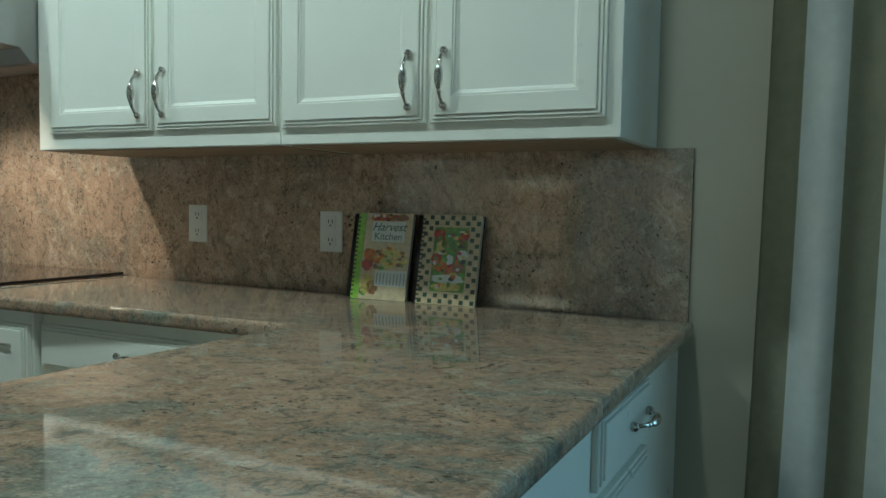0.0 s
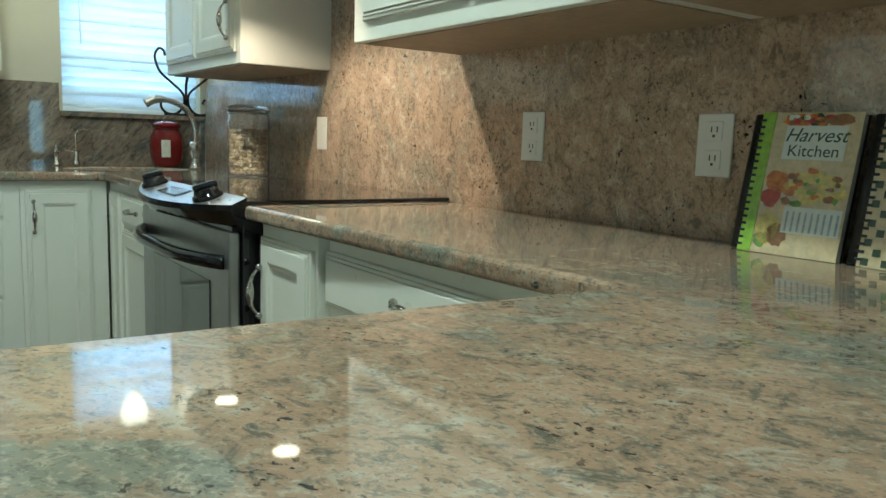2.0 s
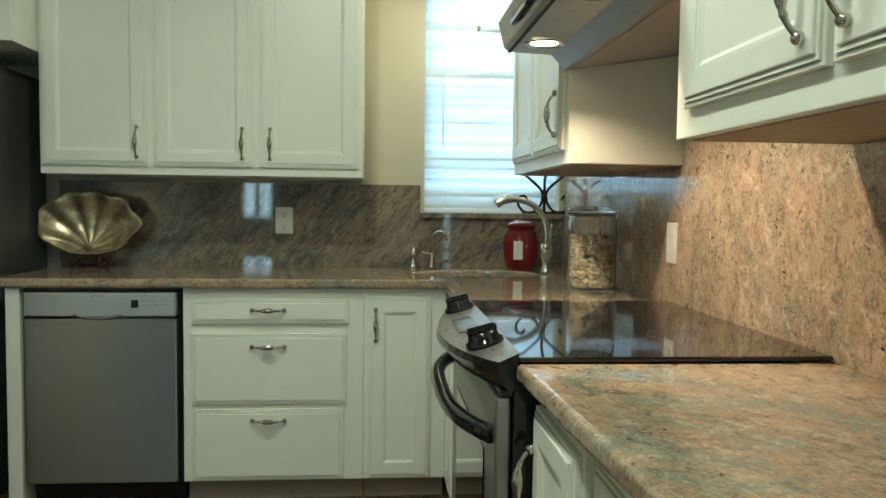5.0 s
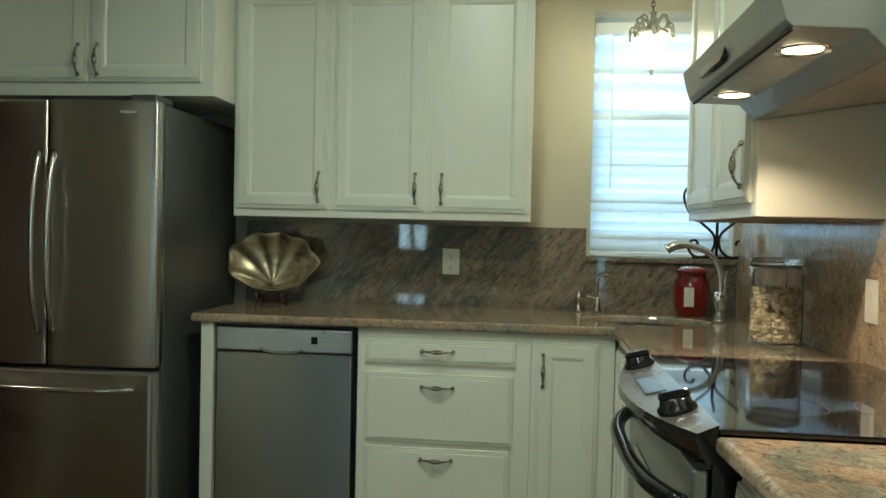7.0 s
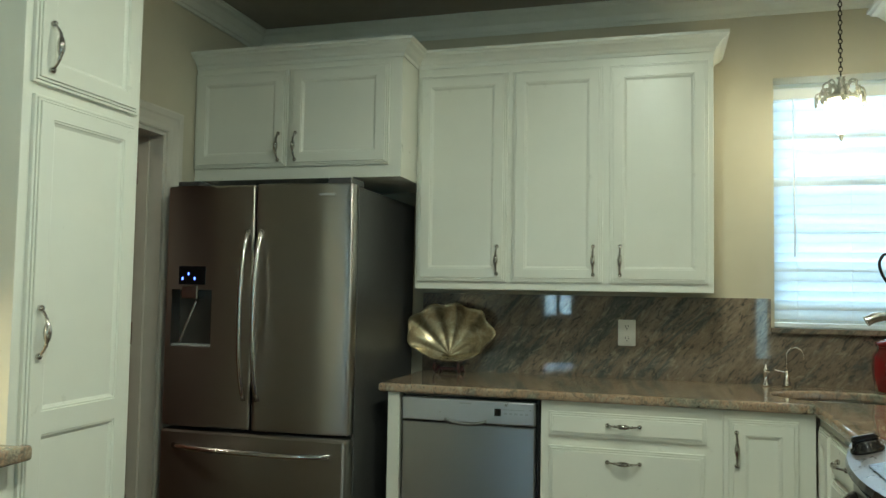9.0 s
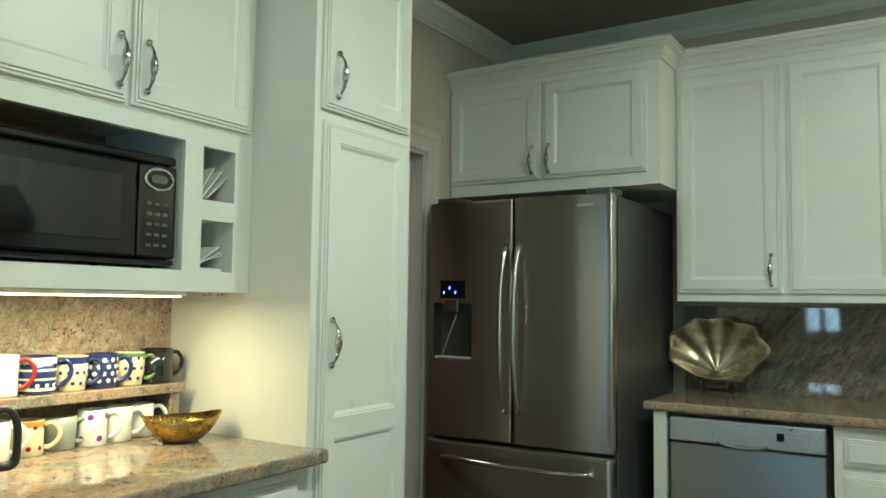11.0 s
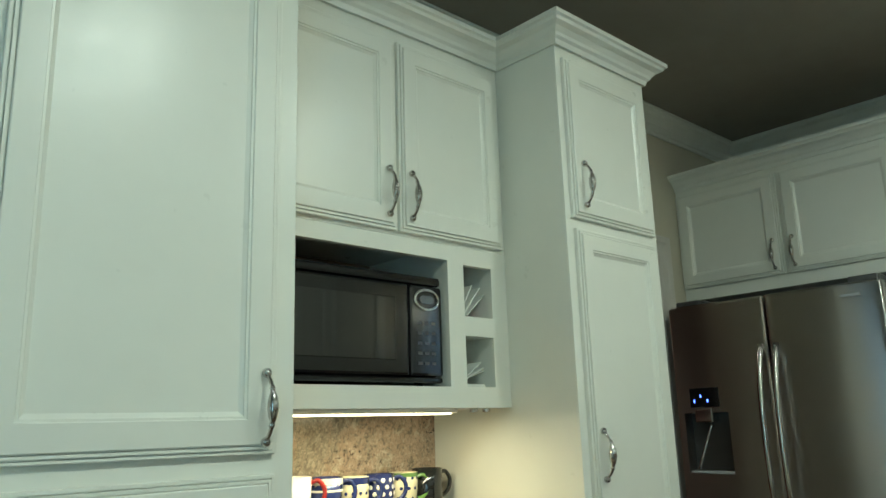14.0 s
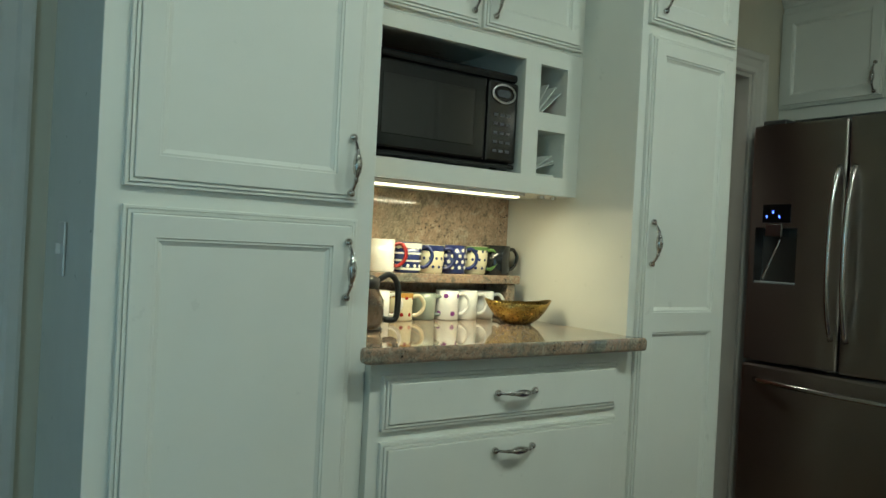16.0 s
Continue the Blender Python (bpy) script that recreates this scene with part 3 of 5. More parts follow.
def fridge():
    f = thing("refrigerator", pose(-0.022, -3.290, 0, 0, 0, 90), "stainless steel French-door refrigerator with water dispenser and freezer drawer", "refrigerator")
    w = 0.870
    part("body", box(0.004, w - 0.004, -0.80, -0.03, 0.02, 1.755, 0.006), STEEL_DARK, f, "dark grey cabinet sides")
    half = w / 2
    for k, (a, c) in enumerate(((0.0, half - 0.003), (half + 0.003, w))):
        holes = [(0.035, 0.234, 1.056, 1.303)] if k == 0 else []
        bm = box(a, c, -0.90, -0.806, 0.712, 1.76, 0.014)
        if k == 0:
            bm = wall_bm(a + 0.002, c - 0.002, 0.094, 1.758, holes, 0.714)
            bmesh.ops.translate(bm, verts=bm.verts[:], vec=(0, -0.90, 0))
            rim = [e for e in bm.edges if len(e.link_faces) == 2 and e.calc_face_angle(0) > 1.0 and not (0.03 < e.verts[0].co.x < 0.3 and 0.03 < e.verts[1].co.x < 0.3)]
            bmesh.ops.bevel(bm, geom=rim, offset=0.012, segments=3, profile=0.5, affect="EDGES", clamp_overlap=True)
        else:
            bm = box(a, c, -0.90, -0.806, 0.712, 1.76)
            bmesh.ops.subdivide_edges(bm, edges=[e for e in bm.edges if abs(e.verts[0].co.x - e.verts[1].co.x) > 0.1], cuts=14, use_grid_fill=True)
            for v in bm.verts:
                if v.co.y < -0.85:
                    v.co.y += 0.030 * ((v.co.x - a) / (c - a)) ** 2
            rim = [e for e in bm.edges if len(e.link_faces) == 2 and e.calc_face_angle(0) > 1.0]
            bmesh.ops.bevel(bm, geom=rim, offset=0.010, segments=3, profile=0.5, affect="EDGES", clamp_overlap=True)
        dr = part("door", bm, STEEL, f, "", None, k == 1)
        x = half - 0.032 if k == 0 else half + 0.032
        part("handle", arc_bar((x, -0.902, 0.84), (x, -0.902, 1.56), (0, -0.055, 0), 0.011), BRIGHT, dr, "long bowed steel handle", None, True)
        if k == 0:
            part("dispenser", box(0.036, 0.233, -0.84, -0.81, 1.057, 1.302), DISPDARK, dr, "dark recessed water dispenser")
            part("dispenser_tray", box(0.038, 0.231, -0.897, -0.841, 1.057, 1.066, 0.002), GREYPLASTIC, dr, "grey drip tray")
            part("dispenser_panel", box(0.068, 0.200, -0.9015, -0.8995, 1.325, 1.405), BLACK, dr, "glossy black control panel")
            part("dispenser_spout", box(0.085, 0.165, -0.904, -0.845, 1.262, 1.322, 0.006), BRIGHT, dr, "steel dispenser spout")
            part("dispenser_lever", arc_bar((0.135, -0.862, 1.255), (0.075, -0.89, 1.075), (0, 0, 0), 0.006), BRIGHT, dr, "slanted steel dispenser lever", None, True)
            for q in range(3):
                part("display_light", box(0.085 + 0.030 * q, 0.091 + 0.030 * q, -0.9032, -0.9014, 1.345 + 0.02 * (q == 1), 1.357 + 0.02 * (q == 1)), BLUELED, dr, "small blue indicator")
        part("hinge_cover", box(a + (0.02 if k == 0 else 0.31), a + (0.13 if k == 0 else 0.42), -0.86, -0.72, 1.757, 1.785, 0.006), STEEL_DARK, f)
    fz = part("freezer_drawer", box(0.0, w, -0.90, -0.806, 0.07, 0.700, 0.014), STEEL, f)
    part("handle", arc_bar((0.07, -0.902, 0.63), (w - 0.07, -0.902, 0.63), (0, -0.055, 0), 0.012), BRIGHT, fz, "long bowed steel handle", None, True)
    part("badge", box(0.73, 0.80, -0.9015, -0.8995, 1.705, 1.715), GREYPLASTIC, f, "small grey badge")
    for x in (0.06, w - 0.06):
        part("foot", lathe([(0.0, 0.0), (0.02, 0.0), (0.02, 0.021), (0.0, 0.021)], 12), BLACK, f, "", pose(x, -0.7, 0))


STEEL_DARK = plain("dark_grey_steel_side", (0.10, 0.10, 0.10), 0.38, 0.4, 0.06, 40, 0.15)
DISPDARK = plain("dark_brown_plastic", (0.05, 0.045, 0.04), 0.4)
BLUELED = glowing("blue_led", (0.10, 0.18, 1.0), 6.0)
fridge()


def dishwasher():
    d = thing("dishwasher", west(-2.268), "stainless steel dishwasher under the granite worktop", "dishwasher")
    w = 0.598
    part("surround", box(0.0, w, -0.60, -0.03, 0.10, 0.872), BLACK, d, "black gasket frame")
    part("toe_kick", box(0.005, w - 0.005, -0.54, -0.05, 0.0, 0.099), BLACK, d)
    part("door", box(0.008, w - 0.014, -0.636, -0.601, 0.105, 0.757, 0.006), STEEL_DW, d)
    c = part("control_panel", box(0.008, w - 0.014, -0.640, -0.601, 0.763, 0.860, 0.006), PANELSTEEL, d, "pale steel control panel")
    part("handle_recess", arc_bar((0.20, -0.637, 0.775), (0.38, -0.637, 0.775), (0, -0.004, -0.016), 0.007), STEEL_H, c, "", None, True)
    part("display", box(0.415, 0.442, -0.6415, -0.6395, 0.80, 0.830), BLACK, c, "small black display")
    part("brand_bar", box(0.265, 0.315, -0.6415, -0.6395, 0.842, 0.848), GREYPLASTIC, c)
    for k in range(5):
        part("button", box(0.455 + 0.022 * k, 0.468 + 0.022 * k, -0.6415, -0.6395, 0.808, 0.815), GREYPLASTIC, c)
    part("status_bar", box(0.45, 0.54, -0.6415, -0.6395, 0.826, 0.829), GREYPLASTIC, c)


PANELSTEEL = plain("pale_steel", (0.60, 0.61, 0.64), 0.32, 1.0, 0.02, 9)
dishwasher()


def bow(x0, x1, y, out, n=16):
    return [(x0 + (x1 - x0) * k / n, y - out * (1 - (2 * k / n - 1) ** 2)) for k in range(n + 1)]


def kitchen_range():
    r = thing("range", pose(1.396, 0, 0), "black and stainless slide-in range with a smooth glass cooktop", "range")
    w = 0.885
    part("body", box(0.004, w - 0.004, -0.635, -0.03, 0.09, 0.896, 0.003), BLACK, r, "black enamel sides")
    part("plinth", box(0.03, w - 0.03, -0.56, -0.06, 0.0, 0.089), BLACK, r)
    top = part("cooktop", box(0.0, w, -0.625, -0.003, 0.915, 0.925, 0.003), BLACKGLASS, r, "black ceramic glass cooktop")
    for x, y, q in ((0.24, -0.44, 0.115), (0.65, -0.44, 0.09), (0.24, -0.18, 0.085), (0.65, -0.18, 0.11)):
        part("burner_ring", ring_bm(q, q - 0.0015), DIMPRINT, top, "faint printed burner ring", pose(x, y, 0.9253))
    # bowed sloping control panel
    bm = bmesh.new()
    back = [(0.0, -0.6255), (w, -0.6255)]
    lo, hi = bow(0.0, w, -0.668, 0.082), bow(0.0, w, -0.665, 0.080)
    tops = [bm.verts.new((x, y, 0.916 - 0.016 * (1 - (2 * k / 16 - 1) ** 2))) for k, (x, y) in enumerate(hi)]
    lows = [bm.verts.new((x, y, 0.902 - 0.018 * (1 - (2 * k / 16 - 1) ** 2))) for k, (x, y) in enumerate(lo)]
    bots = [bm.verts.new((x, y + 0.02, 0.86)) for x, y in lo]
    bk = [bm.verts.new((hi[k][0], -0.6255, 0.934)) for k in range(17)]
    bb = [bm.verts.new((hi[k][0], -0.6355, 0.86)) for k in range(17)]
    for k in range(16):
        for a, c in ((bk, tops), (tops, lows), (lows, bots), (bots, bb), (bb, bk)):
            bm.faces.new((a[k], a[k + 1], c[k + 1], c[k]))
    for k in (0, 16):
        bm.faces.new((bk[k], tops[k], lows[k], bots[k], bb[k]))
    bmesh.ops.recalc_face_normals(bm, faces=bm.faces[:])
    for f in bm.faces:
        f.material_index = 0 if f.normal.z > 0.6 else 1
    cp = part("control_panel", bm, [RANGEPANEL, BLACK], r, "bowed steel control panel over a black fascia")
    for x in (0.185, 0.715):
        kb = lathe([(0.040, 0.0), (0.042, 0.005), (0.040, 0.012), (0.034, 0.015), (0.032, 0.026), (0.028, 0.030), (0.0, 0.031)], 28)
        k = part("knob", kb, BLACK, cp, "round black control knob", pose(x, -0.668, 0.9185, 15), True)
        part("knob_grip", box(-0.013, 0.013, -0.033, 0.033, 0.024, 0.044, 0.008), BLACK, k)
    part("display", box(-0.095, 0.095, -0.024, 0.024, 0, 0.003, 0.001), DISPLAY, cp, "pale rectangular display", pose(w / 2, -0.682, 0.919, 15.5))
    od = part("oven_door", box(0.012, w - 0.012, -0.668, -0.638, 0.27, 0.845, 0.006), STEEL_H, r, "stainless oven door with dark window")
    part("window", box(0.16, w - 0.16, -0.671, -0.6665, 0.36, 0.70, 0.002), BLACKGLASS, od, "dark oven window")
    part("handle", arc_bar((0.045, -0.672, 0.765), (w - 0.045, -0.672, 0.765), (0, -0.068, 0), 0.019), BLACK, od, "bowed black oven handle", None, True)
    part("vent_strip", box(0.012, w - 0.012, -0.66, -0.636, 0.847, 0.859), BLACK, r)
    wd = part("warming_drawer", box(0.012, w - 0.012, -0.668, -0.638, 0.095, 0.262, 0.006), STEEL_H, r, "stainless warming drawer")
    part("handle", arc_bar((0.045, -0.672, 0.225), (w - 0.045, -0.672, 0.225), (0, -0.062, 0), 0.018), BLACK, wd, "bowed black drawer handle", None, True)


def ring_bm(ro, ri, seg=40):
    bm = bmesh.new()
    a = [bm.verts.new((ro * math.cos(2 * math.pi * j / seg), ro * math.sin(2 * math.pi * j / seg), 0)) for j in range(seg)]
    c = [bm.verts.new((ri * math.cos(2 * math.pi * j / seg), ri * math.sin(2 * math.pi * j / seg), 0)) for j in range(seg)]
    for j in range(seg):
        bm.faces.new((a[j], a[(j + 1) % seg], c[(j + 1) % seg], c[j]))
    return bm


RANGEPANEL = plain("satin_steel_panel", (0.30, 0.31, 0.32), 0.30, 0.85, 0.03, 20)
DISPLAY = plain("pale_display", (0.06, 0.07, 0.08), 0.12, 0, 0.2, 90)
kitchen_range()


def hood():
    h = thing("range_hood", pose(1.472, 0.019, 0), "stainless under-cabinet range hood with two lit lamps", "range hood")
    w = 0.824
    bm = bmesh.new()
    prof = [(-0.001, 1.664), (-0.378, 1.607), (-0.420, 1.650), (-0.545, 1.655), (-0.558, 1.667), (-0.577, 1.738), (-0.43, 1.868), (-0.37, 1.928), (-0.001, 1.928)]
    for x in (0.0, w):
        bm.faces.new([bm.verts.new((x, y, z)) for y, z in prof])
    bm.verts.ensure_lookup_table()
    n = len(prof)
    for k in range(n):
        bm.faces.new((bm.verts[k], bm.verts[(k + 1) % n], bm.verts[n + (k + 1) % n], bm.verts[n + k]))
    bmesh.ops.recalc_face_normals(bm, faces=bm.faces[:])
    bmesh.ops.bevel(bm, geom=bm.edges[:], offset=0.003, segments=2, profile=0.5, affect="EDGES")
    part("canopy", bm, STEEL_H, h)
    part("filter", rings([(0.03, w - 0.03, -0.36, -0.015, 0.0015), (0.03, w - 0.03, -0.36, -0.015, -0.003), (0.045, w - 0.045, -0.345, -0.03, -0.005)]), FILTER, h, "flat mesh grease filter", pose(0, 0, 1.6635, -81.4, 0, 0))
    # A thin near-black strip draws the shadow behind the hood's front lip.
    part("shadow_strip", box(0.012, w - 0.012, -0.549, -0.540, 1.6505, 1.6535), DARK, h, "dark strip standing in for the shadow in the seam behind the front lip")
    part("control_slot", slot_bm(0.24, 0.048), BLACK, h, "dark oval control recess", pose(w * 0.40, -0.5685, 1.703, -15, 0, 0))
    for x in (0.150, w - 0.165):
        part("lamp_rim", lathe([(0.040, 0.0), (0.052, -0.003), (0.056, 0.001)], 28), BRIGHT, h, "", pose(x, -0.470, 1.6505))
        part("lamp_lens", lathe([(0.040, 0.0), (0.034, -0.0015), (0.0, -0.002)], 24), HOODGLOW, h, "glowing halogen lamp", pose(x, -0.470, 1.6515))


FILTER = plain("brushed_aluminium_mesh", (0.50, 0.47, 0.44), 0.45, 0.8, 0.12, 160, 0.4)


def slot_bm(length, height):
    bm = bmesh.new()
    pts = []
    for k in range(9):
        a = -math.pi / 2 + math.pi * k / 8
        pts.append((length / 2 - height / 2 + height / 2 * math.cos(a), height / 2 * math.sin(a)))
    pts += [(-x, -z) for x, z in pts]
    fr = [bm.verts.new((x, -0.003, z)) for x, z in pts]
    bk = [bm.verts.new((x, 0.004, z)) for x, z in pts]
    bm.faces.new(fr[::-1])
    for k in range(len(pts)):
        bm.faces.new((fr[k], fr[(k + 1) % len(pts)], bk[(k + 1) % len(pts)], bk[k]))
    bmesh.ops.recalc_face_normals(bm, faces=bm.faces[:])
    return bm


HOODGLOW = glowing("halogen_glow", (1.0, 0.82, 0.55), 12.0)
hood()


def microwave():
    m = thing("microwave", south(3.108) @ pose(0.112, -0.345, 1.3785), "black microwave oven standing in the cabinet niche", "microwave")
    w, h = 0.512, 0.305
    part("case", box(0.0, w, 0.03, 0.34, 0.012, h, 0.006), BLACK, m)
    dr = part("door", box(0.0, 0.392, 0.0, 0.029, 0.03, h - 0.03, 0.008), BLACK, m)
    part("window", box(0.035, 0.345, -0.002, 0.0005, 0.07, h - 0.07, 0.001), BLACKGLASS, dr, "dark reflecting door window")
    part("top_strip", box(0.0, w, 0.004, 0.029, h - 0.028, h - 0.002, 0.008), BLACK, m)
    part("bottom_strip", box(0.0, w, 0.004, 0.029, 0.013, 0.028, 0.005), BLACK, m)
    c = part("control_panel", box(0.395, w, 0.0, 0.029, 0.03, h - 0.03, 0.008), BLACK, m)
    rim = tube([(0.4535 + 0.042 * math.cos(2 * math.pi * k / 28), -0.002, 0.236 + 0.027 * math.sin(2 * math.pi * k / 28)) for k in range(29)], 0.004, 8)
    part("display_rim", rim, BRIGHT, c, "silver oval display rim", None, True)
    part("display", slot_bm(0.05, 0.022), DISPLAY, c, "pale digital display", pose(0.4535, -0.001, 0.236))
    for i in range(3):
        for j in range(5):
            part("button", box(0.4205 + 0.024 * i, 0.4355 + 0.024 * i, -0.0015, 0.0005, 0.06 + 0.027 * j, 0.068 + 0.027 * j), DIMPRINT, c)
    for x in (0.04, w - 0.04):
        for y in (0.06, 0.30):
            part("foot", lathe([(0.0, 0.0), (0.012, 0.0), (0.012, 0.0125), (0.0, 0.0125)], 10), BLACK, m, "", pose(x, y, 0.0))


microwave()


# ---- window, doors, drape ----
def window_over_sink():
    w = tagged(new("window_1"), "white sash window over the sink behind closed blinds", "window", "", "structure")
    y0, y1, z0, z1, x = -0.685, -0.02, 1.172, 2.335, -0.165
    for a, b, c, d in ((y0, y0 + 0.04, z0, z1), (y1 - 0.04, y1, z0, z1), (y0 + 0.04, y1 - 0.04, z0, z0 + 0.05), (y0 + 0.04, y1 - 0.04, z1 - 0.05, z1), (y0 + 0.04, y1 - 0.04, 1.735, 1.775)):
        part("frame", box(x - 0.02, x + 0.02, a, b, c, d, 0.003), TRIM, w)
    for c, d in ((z0 + 0.05, 1.735), (1.775, z1 - 0.05)):
        p = part("pane", box(x - 0.003, x + 0.003, y0 + 0.04, y1 - 0.04, c, d), GLASS, w)
        p.visible_shadow = False


window_over_sink()
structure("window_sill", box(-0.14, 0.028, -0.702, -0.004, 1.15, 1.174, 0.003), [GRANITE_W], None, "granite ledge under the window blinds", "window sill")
structure("backdrop", box(-3.0, -2.95, -6.0, 5.0, -1.0, 6.0), [glowing("bright_overcast_outdoors", (0.62, 0.84, 1.0), 0.9)], None, "bright hazy outdoors beyond the sink window", "backdrop")


def blinds():
    b = thing("window_blinds", pose(-0.075, -0.6825, 0), "white slatted blinds lowered over the sink window, lit from outside", "blinds")
    wd = 0.659
    part("headrail", box(-0.03, 0.03, 0.0, wd, 2.235, 2.29, 0.004), BLIND, b)
    me = None
    for k in range(23):
        z = 2.208 - 0.0442 * k
        if me is None:
            bm = bmesh.new()
            rows = []
            for j in range(7):
                u = -1 + 2 * j / 6
                rows.append([bm.verts.new((0.0255 * u, y, 0.004 * (1 - u * u))) for y in (0.004, wd - 0.004)])
            for r, s in zip(rows, rows[1:]):
                bm.faces.new((r[0], s[0], s[1], r[1]))
            bmesh.ops.solidify(bm, geom=bm.faces[:], thickness=0.002)
            me = bpy.data.meshes.new("slat")
            bm.to_mesh(me)
            bm.free()
        place("slat", me, SLAT, b, "", pose(0, 0, z, 0, 74, 0))
    part("bottom_rail", box(-0.02, 0.02, 0.0, wd, 1.176, 1.196, 0.003), BLIND, b)
    for y in (0.10, wd / 2, wd - 0.10):
        part("ladder_cord", tube([(0.032, y, 2.235), (0.032, y, 1.19)], 0.0012, 6), BLIND, b)
    part("tilt_wand", tube([(0.038, 0.085, 2.235), (0.039, 0.09, 1.50)], 0.004, 8), BLIND, b, "clear white tilt wand")


SLAT, sn, sl, sb = nodes("translucent_slat")
tr = sn.new("ShaderNodeBsdfTranslucent")
tr.inputs[0].default_value = (0.80, 0.90, 1.0, 1)
sb.inputs["Base Color"].default_value = (0.80, 0.86, 0.92, 1)
sb.inputs["Roughness"].default_value = 0.45
mx = sn.new("ShaderNodeMixShader")
mx.inputs[0].default_value = 0.40
sl.new(sb.outputs[0], mx.inputs[1])
sl.new(tr.outputs[0], mx.inputs[2])
sl.new(mx.outputs[0], sn["Material Output"].inputs[0])
blinds()


def casing(x0, x1, top, name, label):
    """A cased doorway in the south wall, with its jamb boards; x0 to x1 is the opening."""
    d = tagged(new(name), label, "door", "", "structure")
    prof = [(0.0, 0.0), (0.0, 0.012), (0.008, 0.016), (0.03, 0.014), (0.06, 0.018), (0.07, 0.024), (0.092, 0.026), (0.10, 0.022), (0.10, 0.0)]
    for side in (-1, 1):
        bm = bmesh.new()
        xe = x0 if side < 0 else x1
        lo = [bm.verts.new((xe + side * o, SOUTH + q, 0.0)) for o, q in prof]
        hi = [bm.verts.new((xe + side * o, SOUTH + q, top + o)) for o, q in prof]
        for k in range(len(prof) - 1):
            bm.faces.new((lo[k], lo[k + 1], hi[k + 1], hi[k]))
        bmesh.ops.recalc_face_normals(bm, faces=bm.faces[:])
        part("casing", bm, CASING, d)
    bm = bmesh.new()
    a = [bm.verts.new((x0 - o, SOUTH + q, top + o)) for o, q in prof]
    c = [bm.verts.new((x1 + o, SOUTH + q, top + o)) for o, q in prof]
    for k in range(len(prof) - 1):
        bm.faces.new((a[k], a[k + 1], c[k + 1], c[k]))
    bmesh.ops.recalc_face_normals(bm, faces=bm.faces[:])
    part("head_casing", bm, CASING, d)
    part("jamb", box(x0 - 0.001, x0 + 0.018, SOUTH - 0.178, SOUTH + 0.001, 0.0, top), CASING, d)
    part("jamb", box(x1 - 0.018, x1 + 0.001, SOUTH - 0.178, SOUTH + 0.001, 0.0, top), CASING, d)
    part("stop", box(x0 + 0.018, x0 + 0.030, SOUTH - 0.12, SOUTH - 0.07, 0.0, top - 0.02), CASING, d)
    part("head_jamb", box(x0 + 0.018, x1 - 0.018, SOUTH - 0.178, SOUTH + 0.001, top - 0.018, top), CASING, d)
    return d


CASING = plain("putty_white_casing_paint", (0.62, 0.59, 0.53), 0.4, 0, 0.05, 6, 0.05)
d1 = casing(0.80, 1.70, 2.02, "door_1", "cased doorway with hinges beside the fridge, door swung away")
for z in (0.28, 1.05, 1.78):
    part("hinge", box(0.819, 0.823, SOUTH - 0.16, SOUTH - 0.125, z, z + 0.10), CHROME, d1, "painted steel hinge leaf")
casing(3.86, 4.72, 2.02, "door_2", "cased doorway beside the tall cabinet")
HALLWALL = plain("terracotta_wall_paint", (0.30, 0.115, 0.075), 0.7, 0, 0.05, 3, 0.1)
structure("hall_shell", box(0.3, 5.2, SOUTH - 1.6, SOUTH - 1.5, 0.0, TOP), [HALLWALL], None, "dim hall wall seen through the doorways", "wall")
structure("hall_floor", box(0.3, 5.2, SOUTH - 1.5, SOUTH - 0.2, -0.02, -0.001), [FLOORWOOD], None, "dark wooden hall floor beyond the doorways", "floor")
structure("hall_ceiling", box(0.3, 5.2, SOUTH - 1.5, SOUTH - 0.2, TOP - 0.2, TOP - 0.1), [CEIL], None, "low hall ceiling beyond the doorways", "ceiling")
structure("hall_end", box(0.2, 0.3, SOUTH - 1.6, SOUTH - 0.181, 0.0, TOP), [HALLWALL], None, "end wall of the dim hall", "wall")
structure("hall_side", box(5.2, 5.3, SOUTH - 1.6, SOUTH - 0.181, 0.0, TOP), [HALLWALL], None, "side wall of the dim hall", "wall")


def drape():
    d = thing("drape", pose(4.425, -0.075, 0), "pleated drape with broad white and olive-tan stripes", "curtain")
    n, bm, last = 150, bmesh.new(), None
    for k in range(n + 1):
        u = k / n
        x = 0.78 * u
        y = 0.026 * math.sin(u * 30) + 0.012 * math.sin(u * 13 + 1)
        row = []
        for j in range(7):
            v = j / 6
            flare = (1 - v) * 0.05 * (u - 0.1)
            row.append(bm.verts.new((x - 0.03 * (1 - v) ** 2 + flare, y * (1.15 - 0.4 * v), 0.02 + 2.28 * v)))
        if last:
            for j in range(6):
                f = bm.faces.new((last[j], row[j], row[j + 1], last[j + 1]))
                f.material_index = 1 if (0.070 < x % 0.160 < 0.160) else 0
        last = row
    bmesh.ops.solidify(bm, geom=bm.faces[:], thickness=0.002)
    part("cloth", bm, [DRAPE_TAN, DRAPE_WHITE], d, "", None, True)
    part("rod", tube([(-0.06, 0.0, 2.34), (2.3, 0.0, 2.34)], 0.013, 12), IRON, d, "dark iron curtain rod", None, True)
    for x in (0.0, 0.78, 2.2):
        part("bracket", tube([(x, 0.0, 2.34), (x, 0.094, 2.34)], 0.008, 8), IRON, d)


DRAPE_TAN = plain("olive_tan_cloth", (0.42, 0.40, 0.28), 0.9, 0, 0.08, 30, 0.3)
DRAPE_WHITE = plain("white_cloth", (0.84, 0.85, 0.81), 0.9, 0, 0.05, 30, 0.3)
drape()


